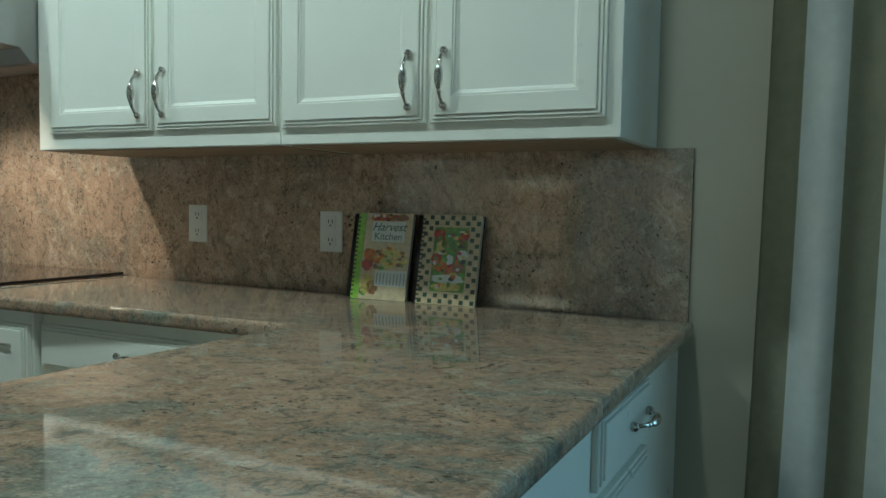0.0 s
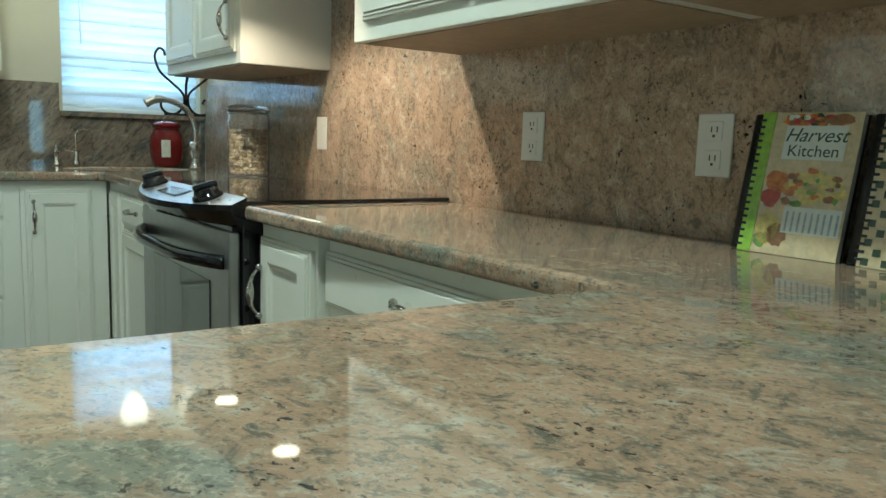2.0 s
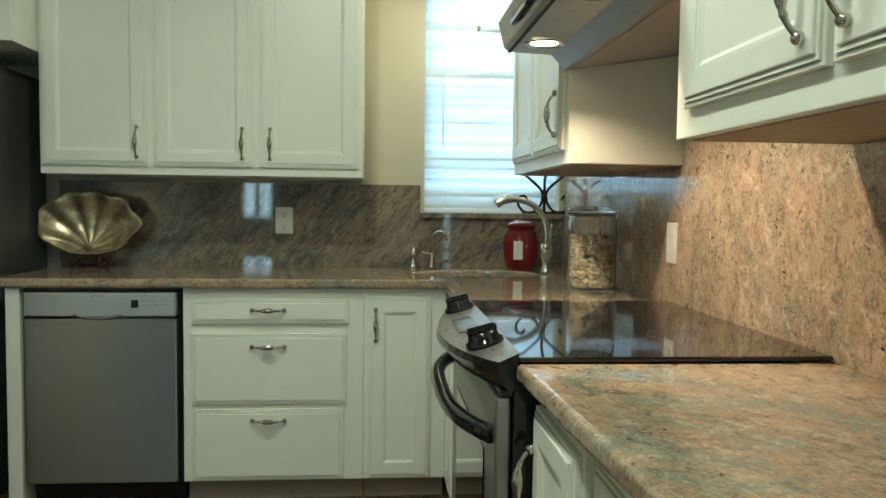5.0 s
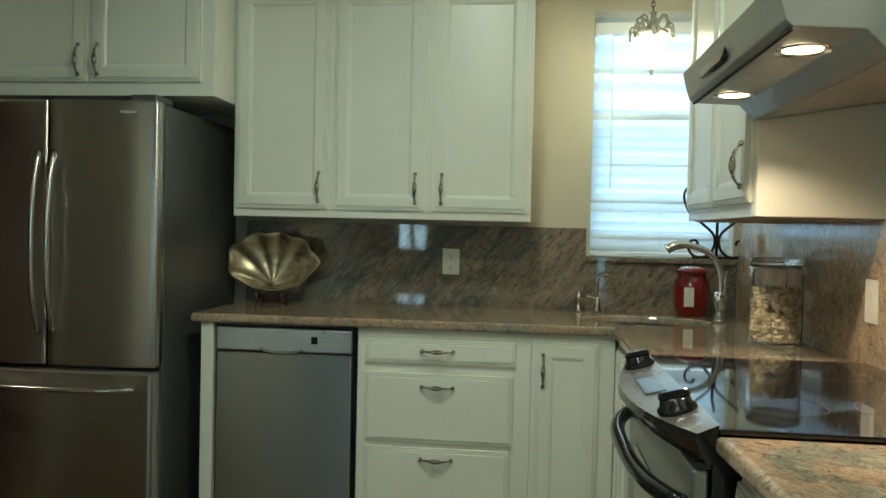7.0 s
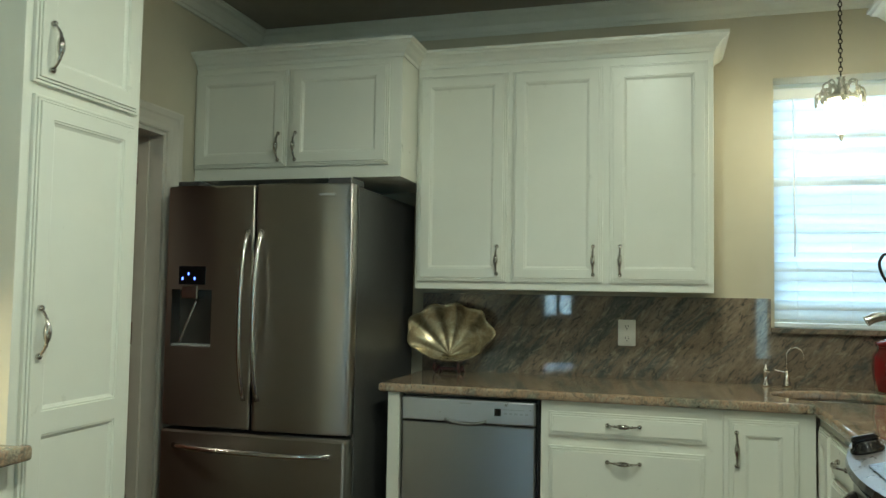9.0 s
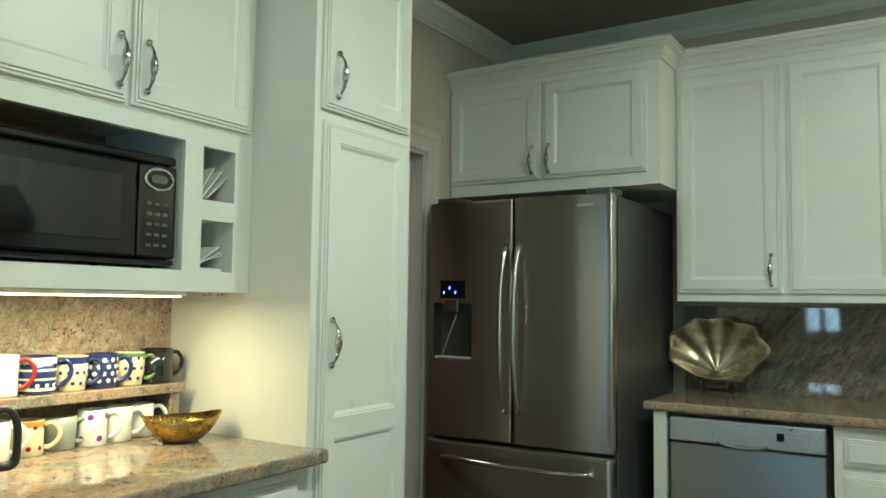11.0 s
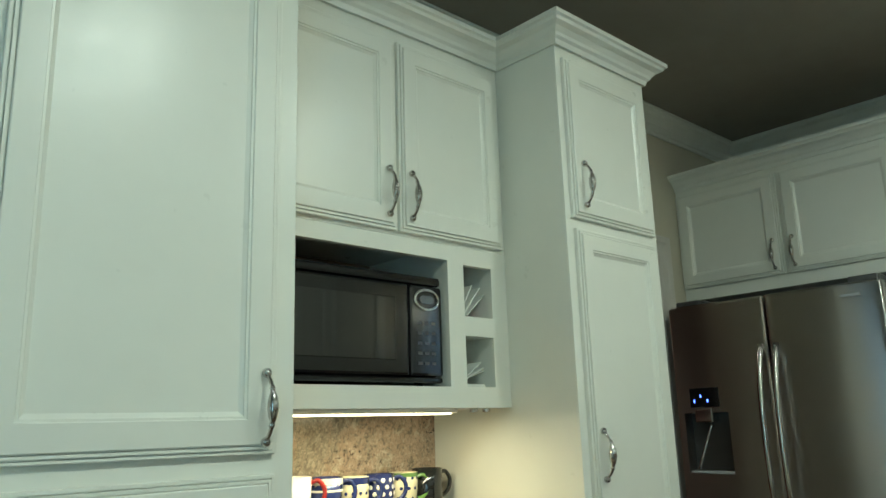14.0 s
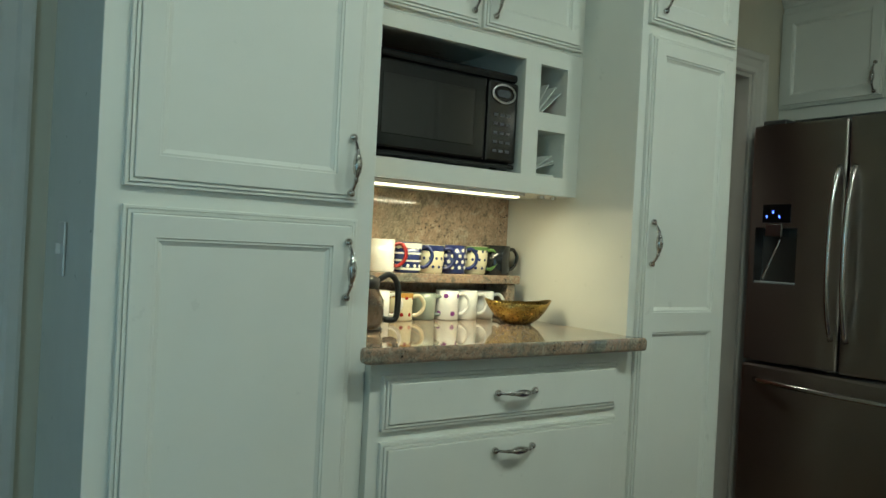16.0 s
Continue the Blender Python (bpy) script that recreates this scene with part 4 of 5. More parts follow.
def glazed(name, m, w, h, z0, n, label, category):
    g = tagged(new(name), label, category, "", "structure")
    g.matrix_world = m
    for k in range(n + 1):
        part("stile", box(k * w / n - 0.03, k * w / n + 0.03, 0.06, 0.11, z0, z0 + h, 0.003), TRIM, g)
    for z in (z0 + 0.03, z0 + h - 0.03):
        for k in range(n):
            part("rail", box(k * w / n + 0.03, (k + 1) * w / n - 0.03, 0.06, 0.11, z - 0.03, z + 0.03, 0.003), TRIM, g)
    for k in range(n):
        p = part("pane", box(k * w / n + 0.03, (k + 1) * w / n - 0.03, 0.08, 0.086, z0 + 0.06, z0 + h - 0.06), GLASS, g)
        p.visible_shadow = False


glazed("door_3", pose(5.0, 0.02, 0), 1.5, 2.1, 0.0, 2, "white glazed patio door beside the drape", "door")
glazed("window_2", pose(EAST, -2.43, 0, 0, 0, -90), 0.44, 0.75, 0.95, 2, "small white window of the dining side", "window")


# ---- wall plates ----
def outlet(m, label):
    o = thing("outlet", m, label, "outlet", "white duplex outlets on the backsplash")
    part("plate", box(-0.041, 0.041, -0.006, -0.0005, -0.0625, 0.0625, 0.003), PLASTIC, o)
    for z in (-0.028, 0.028):
        s = part("socket", box(-0.019, 0.019, -0.0085, -0.0055, z - 0.019, z + 0.019, 0.004), PLASTIC, o)
        for x in (-0.007, 0.006):
            part("slot", box(x, x + 0.0022, -0.0092, -0.008, z - 0.002, z + 0.009), DARK, s)
        part("slot", box(-0.0025, 0.0025, -0.0092, -0.008, z - 0.012, z - 0.007), DARK, s)


outlet(pose(2.641, 0, 1.110), "white duplex outlet on the granite beside the range")
outlet(pose(3.187, 0, 1.100), "white duplex outlet beside the cookbooks")
outlet(pose(0, -1.345, 1.130, 0, 0, 90), "white duplex outlet on the veined granite")
sw = thing("light_switch", pose(1.418, 0, 1.104), "white rocker switch on the granite by the range", "switch")
part("plate", box(-0.041, 0.041, -0.006, -0.0005, -0.0625, 0.0625, 0.003), PLASTIC, sw)
part("rocker", box(-0.017, 0.017, -0.0095, -0.0055, -0.033, 0.033, 0.003), PLASTIC, sw)
sw = thing("light_switch", pose(3.7135, -3.10, 1.10, 0, 0, 90), "white switch on the side of the tall cabinet", "switch")
part("plate", box(-0.04, 0.04, -0.006, -0.0005, -0.06, 0.06, 0.003), PLASTIC, sw)
part("rocker", box(-0.006, 0.006, -0.016, -0.0055, -0.012, 0.012, 0.002), PLASTIC, sw)

# strip lamp under the microwave cabinet
sl_ = thing("strip_light", pose(2.71, -3.05, 1.325), "slim lit strip lamp under the microwave cabinet", "lamp")
part("housing", box(-0.27, 0.27, -0.03, 0.03, -0.012, -0.0005, 0.003), PLASTIC, sl_)
part("diffuser", box(-0.255, 0.255, -0.012, 0.022, -0.0165, -0.0122, 0.002), glowing("warm_strip_glow", (1.0, 0.84, 0.55), 5.0), sl_, "glowing warm diffuser")
for x in (-0.36, -0.41):
    part("puck", lathe([(0.012, 0.0), (0.012, -0.01), (0.0, -0.011)], 14), BRIGHT, sl_, "", pose(x, 0.0, -0.0005))


def smooth_path(pts, n=5):
    v = [Vector(p) for p in pts]
    out = []
    for k in range(len(v) - 1):
        a, b, c, d = v[max(k - 1, 0)], v[k], v[k + 1], v[min(k + 2, len(v) - 1)]
        for j in range(n):
            t = j / n
            out.append(0.5 * (2 * b + (c - a) * t + (2 * a - 5 * b + 4 * c - d) * t * t + (3 * b - a - 3 * c + d) * t ** 3))
    return out + [v[-1]]


# ---- sink corner ----
def bowl_sink():
    s = thing("sink", pose(SINK[0], SINK[1], 0), "undermounted oval stainless steel sink", "sink")
    bm, last = bmesh.new(), None
    for q, z in ((1.03, 0.8755), (1.0, 0.872), (0.97, 0.80), (0.93, 0.74), (0.80, 0.71), (0.15, 0.70), (0.02, 0.698)):
        ring = [bm.verts.new((0.185 * q * math.cos(a), 0.27 * q * math.sin(a), z)) for a in (2 * math.pi * k / 36 for k in range(36))]
        if last:
            for k in range(36):
                bm.faces.new((last[k], ring[k], ring[(k + 1) % 36], last[(k + 1) % 36]))
        last = ring
    bmesh.ops.solidify(bm, geom=bm.faces[:], thickness=-0.002)
    part("bowl", bm, BRIGHT, s, "", None, True)
    part("drain", lathe([(0.04, 0.703), (0.035, 0.706), (0.0, 0.702)], 20), CHROME, s)


bowl_sink()


def faucet():
    f = thing("faucet", pose(0.34, -0.160, 0.9142, 0, 0, -96), "brushed nickel pull-out kitchen faucet with side lever", "faucet")
    part("base", lathe([(0.0, 0.0), (0.03, 0.0), (0.031, 0.012), (0.024, 0.02), (0.021, 0.06), (0.028, 0.075), (0.031, 0.105), (0.024, 0.13), (0.0, 0.132)], 24), NICKEL, f, "", None, True)
    path = smooth_path([(0, 0, 0.11), (0.0, 0, 0.19), (0.018, 0, 0.255), (0.062, 0, 0.302), (0.125, 0, 0.325), (0.185, 0, 0.326), (0.225, 0, 0.305)])
    rad = [0.0135 if k < len(path) * 0.66 else 0.0135 + 0.008 * min(1, (k / len(path) - 0.66) / 0.12) for k in range(len(path))]
    part("spout", tube(path, rad, 14), NICKEL, f, "arched spout widening to the spray head", None, True)
    part("lever", tube([(0.0, 0.02, 0.10), (-0.01, 0.05, 0.14), (-0.015, 0.075, 0.22)], [0.008, 0.007, 0.005], 10), NICKEL, f, "slim upright lever", None, True)


NICKEL = plain("brushed_nickel", (0.60, 0.58, 0.54), 0.24, 1.0, 0.06, 50)
faucet()
g = thing("filter_tap", pose(0.075, -0.648, 0.9142), "small gooseneck filtered water tap", "tap")
part("base", lathe([(0.0, 0.0), (0.02, 0.0), (0.018, 0.01), (0.011, 0.04), (0.008, 0.07), (0.0, 0.071)], 18), NICKEL, g, "", None, True)
part("neck", tube([(0, 0, 0.06), (0, 0, 0.13)] + [(0.0, 0.035 - 0.035 * math.cos(a), 0.14 + 0.035 * math.sin(a)) for a in (math.pi * k / 12 for k in range(13))] + [(0, 0.07, 0.125)], 0.0048, 10), NICKEL, g, "", None, True)
part("lever", tube([(0, -0.008, 0.065), (-0.0, -0.05, 0.075)], 0.004, 8), NICKEL, g)
g = thing("soap_dispenser", pose(0.075, -0.735, 0.9142), "nickel soap pump beside the sink", "soap dispenser")
part("body", lathe([(0.0, 0.0), (0.018, 0.0), (0.018, 0.008), (0.012, 0.014), (0.011, 0.055), (0.015, 0.062), (0.012, 0.075), (0.006, 0.085), (0.006, 0.098), (0.0, 0.099)], 18), NICKEL, g, "", None, True)
part("nozzle", tube([(0, 0, 0.07), (0.035, 0.005, 0.074), (0.05, 0.007, 0.068)], 0.004, 8), NICKEL, g)


def candle_jar():
    j = thing("candle_jar", pose(0.114, -0.232, 0.9142), "large dark red candle jar with a pale label", "candle")
    part("jar", lathe([(0.0, 0.0), (0.062, 0.0), (0.070, 0.008), (0.080, 0.06), (0.083, 0.11), (0.078, 0.155), (0.064, 0.178), (0.062, 0.19), (0.066, 0.194), (0.0, 0.195)], 32), REDWAX, j, "", None, True)
    part("lid", lathe([(0.066, 0.195), (0.070, 0.197), (0.070, 0.212), (0.050, 0.222), (0.030, 0.228), (0.0, 0.23)], 32), REDWAX, j, "red glass lid", None, True)
    part("label", box(0.0785, 0.0845, -0.030, 0.012, 0.05, 0.135, 0.001), PAPER, j, "pale paper label", pose(0, 0, 0, 0, 0, -12))


REDWAX = plain("dark_red_glass", (0.16, 0.006, 0.008), 0.10, 0, 0.1, 10, 0, 0.6)
PAPER = plain("cream_paper", (0.62, 0.58, 0.48), 0.7, 0, 0.12, 60)
candle_jar()


def cork_jar():
    j = thing("glass_canister", pose(0.965, -0.125, 0.9142), "clear glass canister filled with wine corks", "canister")
    outer = lathe([(0.0, 0.0), (0.083, 0.0), (0.087, 0.006), (0.087, 0.245), (0.080, 0.262), (0.080, 0.268)], 36)
    bmesh.ops.recalc_face_normals(outer, faces=outer.faces[:])
    bmesh.ops.solidify(outer, geom=outer.faces[:], thickness=0.004)
    bmesh.ops.recalc_face_normals(outer, faces=outer.faces[:])
    gl = part("glass", outer, GLASS, j, "clear glass wall", None, True)
    gl.visible_shadow = False
    lid = part("lid", lathe([(0.0, 0.270), (0.086, 0.270), (0.088, 0.275), (0.088, 0.290), (0.070, 0.298), (0.0, 0.300)], 36), GLASS, j, "flat glass lid", None, True)
    lid.visible_shadow = False
    part("clamp", tube([(0.089 * math.cos(a), 0.089 * math.sin(a), 0.262) for a in (2 * math.pi * k / 32 for k in range(33))], 0.0022, 6), BRIGHT, j, "wire clamp ring")
    part("clasp", tube([(0.09, -0.0, 0.262), (0.104, -0.0, 0.24), (0.098, -0.0, 0.20), (0.091, 0, 0.225)], 0.0025, 6), BRIGHT, j, "wire clasp")
    rng = random.Random(7)
    bm = bmesh.new()
    for layer in range(13):
        for k in range(52):
            a, r = rng.random() * 6.283, 0.071 * math.sqrt(rng.random() if k % 2 else 0.6 + 0.4 * rng.random())
            one = bmesh.new()
            bmesh.ops.create_cone(one, cap_ends=True, segments=7, radius1=0.0078, radius2=0.0072, depth=0.019)
            m = pose(r * math.cos(a), r * math.sin(a), 0.016 + 0.0142 * layer + 0.004 * rng.random(), 90 * rng.random() + 30, 360 * rng.random(), 360 * rng.random())
            bmesh.ops.transform(one, matrix=m, verts=one.verts[:])
            merge(bm, one)
    tagged(part("corks", bm, CORK, j, "pale wine corks"), "", "", "", "stuff")


CORK, cn, cl, cb = nodes("cork")
cg = cn.new("ShaderNodeNewGeometry")
cl.new(ramp(cn, cl, cg.outputs["Random Per Island"], ((0.0, (0.46, 0.31, 0.18)), (0.6, (0.62, 0.45, 0.28)), (1.0, (0.72, 0.56, 0.38)))), cb.inputs["Base Color"])
cb.inputs["Roughness"].default_value = 0.85
cork_jar()


def scroll(cx, cy, z, r, turns, start, sign):
    return [(cx, cy + sign * r * (1 - 0.75 * k / 30) * math.cos(start + turns * k / 30 * 6.283), z + r * (1 - 0.75 * k / 30) * math.sin(start + turns * k / 30 * 6.283)) for k in range(31)]


def iron_stand():
    s = thing("iron_scroll_stand", pose(0.002, -0.10, 1.1745), "dark wrought iron scroll stand on the window ledge", "stand")
    for g in (-1, 1):
        foot = [(0, g * 0.008, 0.10), (0, g * 0.015, 0.05), (0, g * 0.05, 0.012), (0, g * 0.10, 0.012), (0, g * 0.128, 0.045), (0, g * 0.12, 0.08), (0, g * 0.095, 0.085), (0, g * 0.085, 0.065)]
        part("foot_scroll", tube(smooth_path(foot), 0.0065, 8), IRON, s, "", None, True)
        arm = [(0, g * 0.006, 0.08), (0, g * 0.02, 0.12), (0, g * 0.075, 0.17), (0, g * 0.13, 0.22), (0, g * 0.155, 0.29), (0, g * 0.135, 0.335), (0, g * 0.11, 0.325), (0, g * 0.105, 0.30)]
        part("arm_scroll", tube(smooth_path(arm), 0.0065, 8), IRON, s, "", None, True)
    part("stem", tube([(0, 0, 0.012), (0, 0, 0.16), (0.0, 0.012, 0.22)], 0.007, 8), IRON, s, "", None, True)
    part("collar", lathe([(0.0, 0.085), (0.012, 0.088), (0.012, 0.10), (0.0, 0.103)], 12), IRON, s)
    part("base_bar", box(-0.01, 0.01, -0.11, 0.11, 0.0, 0.012, 0.002), IRON, s)


iron_stand()


def pendant():
    p = thing("pendant_lamp", pose(0.36, -0.475, 0), "small lit pendant lamp with frosted glass bowl and silvered leaves", "pendant lamp")
    part("shade", lathe([(0.0, 1.985), (0.012, 1.987), (0.035, 2.015), (0.055, 2.06), (0.062, 2.10), (0.060, 2.125), (0.05, 2.135)], 24), glowing("lit_frosted_glass", (1.0, 0.93, 0.74), 4.0), p, "glowing frosted glass bowl", None, True).visible_shadow = False
    part("finial", lathe([(0.0, 1.955), (0.005, 1.96), (0.008, 1.968), (0.006, 1.976), (0.012, 1.984), (0.0, 1.987)], 12), GILT, p, "", None, True)
    part("rim", lathe([(0.050, 2.128), (0.064, 2.130), (0.066, 2.140), (0.050, 2.146), (0.03, 2.16), (0.012, 2.19), (0.008, 2.215), (0.018, 2.222), (0.0, 2.226)], 20), GILT, p, "silvered cap", None, True)
    leaf = bmesh.new()
    for j in range(2):
        bm = tube(smooth_path([(0.05, 0, 2.14), (0.075, 0, 2.165), (0.092, 0, 2.155), (0.095, 0.006, 2.125), (0.088, 0.01, 2.105)] if j == 0 else [(0.02, 0, 2.175), (0.045, 0, 2.205), (0.066, 0.0, 2.195), (0.06, 0.0, 2.175)], 4), 0.004, 6)
        merge(leaf, bm)
    for t in range(4):
        b = bmesh.new()
        bmesh.ops.create_uvsphere(b, u_segments=6, v_segments=5, radius=0.012)
        bmesh.ops.scale(b, vec=(0.5, 1.0, 1.2), verts=b.verts[:])
        bmesh.ops.translate(b, verts=b.verts[:], vec=(0.07 + 0.008 * t, 0.008 * (-1) ** t, 2.165 - 0.016 * t))
        merge(leaf, b)
    me = bpy.data.meshes.new("leaf_arm")
    leaf.to_mesh(me)
    leaf.free()
    for k in range(7):
        place("leaf_arm", me, GILT, p, "silvered scrolled leaf", pose(0, 0, 0, 0, 0, 360 / 7 * k), True)
    link = tube([(0.007 * math.cos(a), 0, 0.012 * math.sin(a)) for a in (2 * math.pi * k / 12 for k in range(13))], 0.0022, 6)
    lm = bpy.data.meshes.new("chain_link")
    link.to_mesh(lm)
    link.free()
    for k in range(25):
        place("chain_link", lm, IRON, p, "", pose(0, 0, 2.237 + 0.0195 * k, 0, 0, 90 * (k % 2)))
    part("ceiling_rose", lathe([(0.0, TOP - 0.028), (0.03, TOP - 0.024), (0.055, TOP - 0.004), (0.055, TOP - 0.0005)], 20), IRON, p, "", None, True)


GILT = plain("crystal_and_silvered_metal", (0.72, 0.69, 0.60), 0.16, 0.6, 0.15, 60)
pendant()


def shell_dish():
    s = thing("shell_dish", pose(0.118, -2.190, 0.9142, 0, 0, 90), "large scallop-shaped bronze and pearl dish on a dark stand", "dish")
    n, m = 96, 14
    bm, last = bmesh.new(), None
    for k in range(n + 1):
        a = -math.pi / 2 + 2 * math.pi * k / n
        up = (a + math.pi / 2) % (2 * math.pi)
        fan = math.atan2(0.142 * math.sin(a) + 0.115, 0.222 * math.cos(a))
        rib = math.cos(fan * 13.0) * (1.0 if 0.15 < fan < 3.0 else 0.3)
        row = []
        for j in range(m + 1):
            r = j / m
            edge = 1 + 0.055 * rib * r ** 4
            x = 0.222 * edge * math.cos(a) * r
            z = 0.085 + (0.115 + 0.142 * edge * math.sin(a)) * r
            deep = math.sin(min(1.0, r) * math.pi * 0.62)
            y = 0.03 - 0.02 + 0.045 * (1 - r) * deep + 0.32 * (z - 0.085) * 0.30 + 0.009 * rib * r - 0.030 * r ** 3
            row.append(bm.verts.new((x, y - 0.02, z)))
        if last:
            for j in range(m):
                bm.faces.new((last[j], row[j], row[j + 1], last[j + 1]))
        last = row
    bmesh.ops.remove_doubles(bm, verts=bm.verts[:], dist=1e-5)
    bmesh.ops.recalc_face_normals(bm, faces=bm.faces[:])
    bmesh.ops.solidify(bm, geom=bm.faces[:], thickness=0.006)
    part("shell", bm, PEARL, s, "", None, True)
    for x in (-0.06, 0.06):
        part("stand_leg", tube(smooth_path([(x, 0.05, 0.0), (x, 0.02, 0.03), (x, -0.05, 0.008), (x, -0.075, 0.03), (x, -0.068, 0.05)]), 0.007, 8), STANDWOOD, s, "dark red wooden stand leg", None, True)
    part("stand_bar", box(-0.07, 0.07, 0.0, 0.012, 0.012, 0.026, 0.003), STANDWOOD, s)


PEARL, pn, pl, pb = nodes("bronze_pearl_glaze")
pv = noise_of(pn, pl, coords(pn, pl), 14.0, 6, 0.7, 0.6)
pl.new(ramp(pn, pl, pv, ((0.30, (0.19, 0.15, 0.085)), (0.50, (0.44, 0.36, 0.22)), (0.70, (0.72, 0.66, 0.50)))), pb.inputs["Base Color"])
pb.inputs["Metallic"].default_value, pb.inputs["Roughness"].default_value = 0.6, 0.24
STANDWOOD = plain("dark_red_wood", (0.05, 0.012, 0.01), 0.35)
shell_dish()


# ---- cookbooks ----
def lettering(text, size, mat, parent, m, slant=0.0):
    c = bpy.data.curves.new("lettering", "FONT")
    c.body, c.size, c.align_x, c.shear, c.extrude = text, size, "CENTER", slant, 0.0002
    ob = new("lettering", c)
    me = bpy.data.meshes.new_from_object(ob.evaluated_get(bpy.context.evaluated_depsgraph_get()))
    bpy.data.objects.remove(ob)
    me.name = "lettering"
    return place("lettering", me, mat, parent, "dark printed lettering", m)


def blob(cx, cz, rx, rz, y, seg=18, wob=0.0, seed=0):
    bm = bmesh.new()
    rng = random.Random(seed)
    pts = []
    for k in range(seg):
        a, q = 2 * math.pi * k / seg, 1 + wob * (rng.random() - 0.5)
        pts.append((cx + rx * q * math.cos(a), cz + rz * q * math.sin(a)))
    f = [bm.verts.new((x, y - 0.0004, z)) for x, z in pts]
    b = [bm.verts.new((x, y, z)) for x, z in pts]
    bm.faces.new(f)
    for k in range(seg):
        bm.faces.new((f[k], b[k], b[(k + 1) % seg], f[(k + 1) % seg]))
    bmesh.ops.recalc_face_normals(bm, faces=bm.faces[:])
    return bm


def print_mat(name, c, vary=0.18):
    return plain(name, c, 0.22, 0, vary, 70, 0, 0.5)


P_CREAM, P_GREEN, P_BLACK = print_mat("print_cream", (0.62, 0.50, 0.30)), print_mat("print_lime", (0.30, 0.52, 0.05)), plain("black_binding", (0.012, 0.012, 0.012), 0.4)
P_WHITE, P_ORANGE, P_RED = print_mat("print_white", (0.72, 0.74, 0.68), 0.06), print_mat("print_orange", (0.55, 0.17, 0.03), 0.5), print_mat("print_red", (0.40, 0.035, 0.02), 0.4)
P_YELLOW, P_BROWN, P_DGREEN, P_LEAF = print_mat("print_yellow", (0.66, 0.54, 0.16), 0.35), print_mat("print_brown", (0.26, 0.12, 0.05), 0.5), print_mat("print_dark_green", (0.03, 0.06, 0.03)), print_mat("print_leaf", (0.16, 0.30, 0.05), 0.5)
P_BLUE = print_mat("print_dish_blue", (0.35, 0.40, 0.46), 0.3)


def book(m, label):
    b = thing("cookbook", m, label, "book", "cookbooks propped on the worktop")
    w, h = 0.186, 0.252
    part("page_block", box(0.012, w - 0.003, 0.003, 0.020, 0.003, h - 0.003), PAPER, b, "white page block")
    part("back_cover", box(0.008, w, 0.0205, 0.0225, 0, h), P_BLACK, b)
    c = part("front_cover", box(0.008, w, 0.0, 0.0025, 0, h, 0.0005), P_CREAM, b, "printed front cover")
    part("comb_spine", tube([(0.002, 0.011, 0.004), (0.002, 0.011, h - 0.004)], 0.0125, 12), P_BLACK, b, "black comb binding", None, True)
    tooth = box(0.004, 0.017, -0.0022, 0.001, 0, 0.0045, 0.0006)
    me = bpy.data.meshes.new("comb_tooth")
    tooth.to_mesh(me)
    tooth.free()
    for k in range(19):
        place("comb_tooth", me, P_BLACK, b, "", pose(0, 0, 0.010 + k * 0.0125))
    return b, c, w, h


b, c, w, h = book(pose(3.312, -0.098, 0.9147, -12, 0, 3), "comb-bound harvest cookbook with lime edge propped on the worktop")
part("edge_strip", box(0.009, 0.034, -0.0012, 0.0, 0.001, h - 0.001), P_GREEN, c, "lime green edge strip")
part("title_card", box(0.058, 0.165, -0.0012, 0.0, 0.168, 0.228), P_WHITE, c, "white title card")
lettering("Harvest", 0.034, P_DGREEN, c, pose(0.112, -0.0016, 0.200, 90, 0, 0), 0.35)
lettering("Kitchen", 0.029, P_DGREEN, c, pose(0.112, -0.0016, 0.174, 90, 0, 0))
for q in ((0.078, 0.238, 0.030, 0.011, P_ORANGE, 1), (0.112, 0.236, 0.016, 0.013, P_DGREEN, 2), (0.148, 0.239, 0.024, 0.010, P_BROWN, 3), (0.060, 0.128, 0.022, 0.020, P_ORANGE, 4), (0.053, 0.100, 0.017, 0.019, P_RED, 5),
          (0.125, 0.122, 0.056, 0.030, P_YELLOW, 7), (0.056, 0.046, 0.020, 0.030, P_YELLOW, 6), (0.076, 0.036, 0.018, 0.022, P_BROWN, 12), (0.048, 0.024, 0.013, 0.014, P_LEAF, 13)):
    part("picture_patch", blob(q[0], q[1], q[2], q[3], 0.0, 18, 0.3, q[5]), q[4], c)
part("picture_dish", rings([(0.082, 0.182, 0.040, 0.086, 0.0), (0.082, 0.182, 0.040, 0.086, -0.0007)]), P_WHITE, c, "white ribbed dish")
for k in range(9):
    part("picture_rib", box(0.088 + 0.0108 * k, 0.0915 + 0.0108 * k, -0.0014, -0.0008, 0.043, 0.078), P_BLUE, c)
prng = random.Random(21)
for k in range(34):
    mat = (P_BROWN, P_YELLOW, P_ORANGE, P_CREAM, P_LEAF)[k % 5]
    part("picture_crumb", blob(0.078 + 0.10 * prng.random(), 0.090 + 0.060 * prng.random(), 0.004 + 0.006 * prng.random(), 0.003 + 0.004 * prng.random(), -0.0008, 9, 0.4, k), mat, c)
for k in range(14):
    mat = (P_RED, P_ORANGE, P_BROWN, P_WHITE, P_DGREEN)[k % 5]
    part("picture_crumb", blob(0.055 + 0.115 * prng.random(), 0.232 + 0.014 * prng.random(), 0.004 + 0.005 * prng.random(), 0.003 + 0.003 * prng.random(), -0.0008, 9, 0.4, k), mat, c)

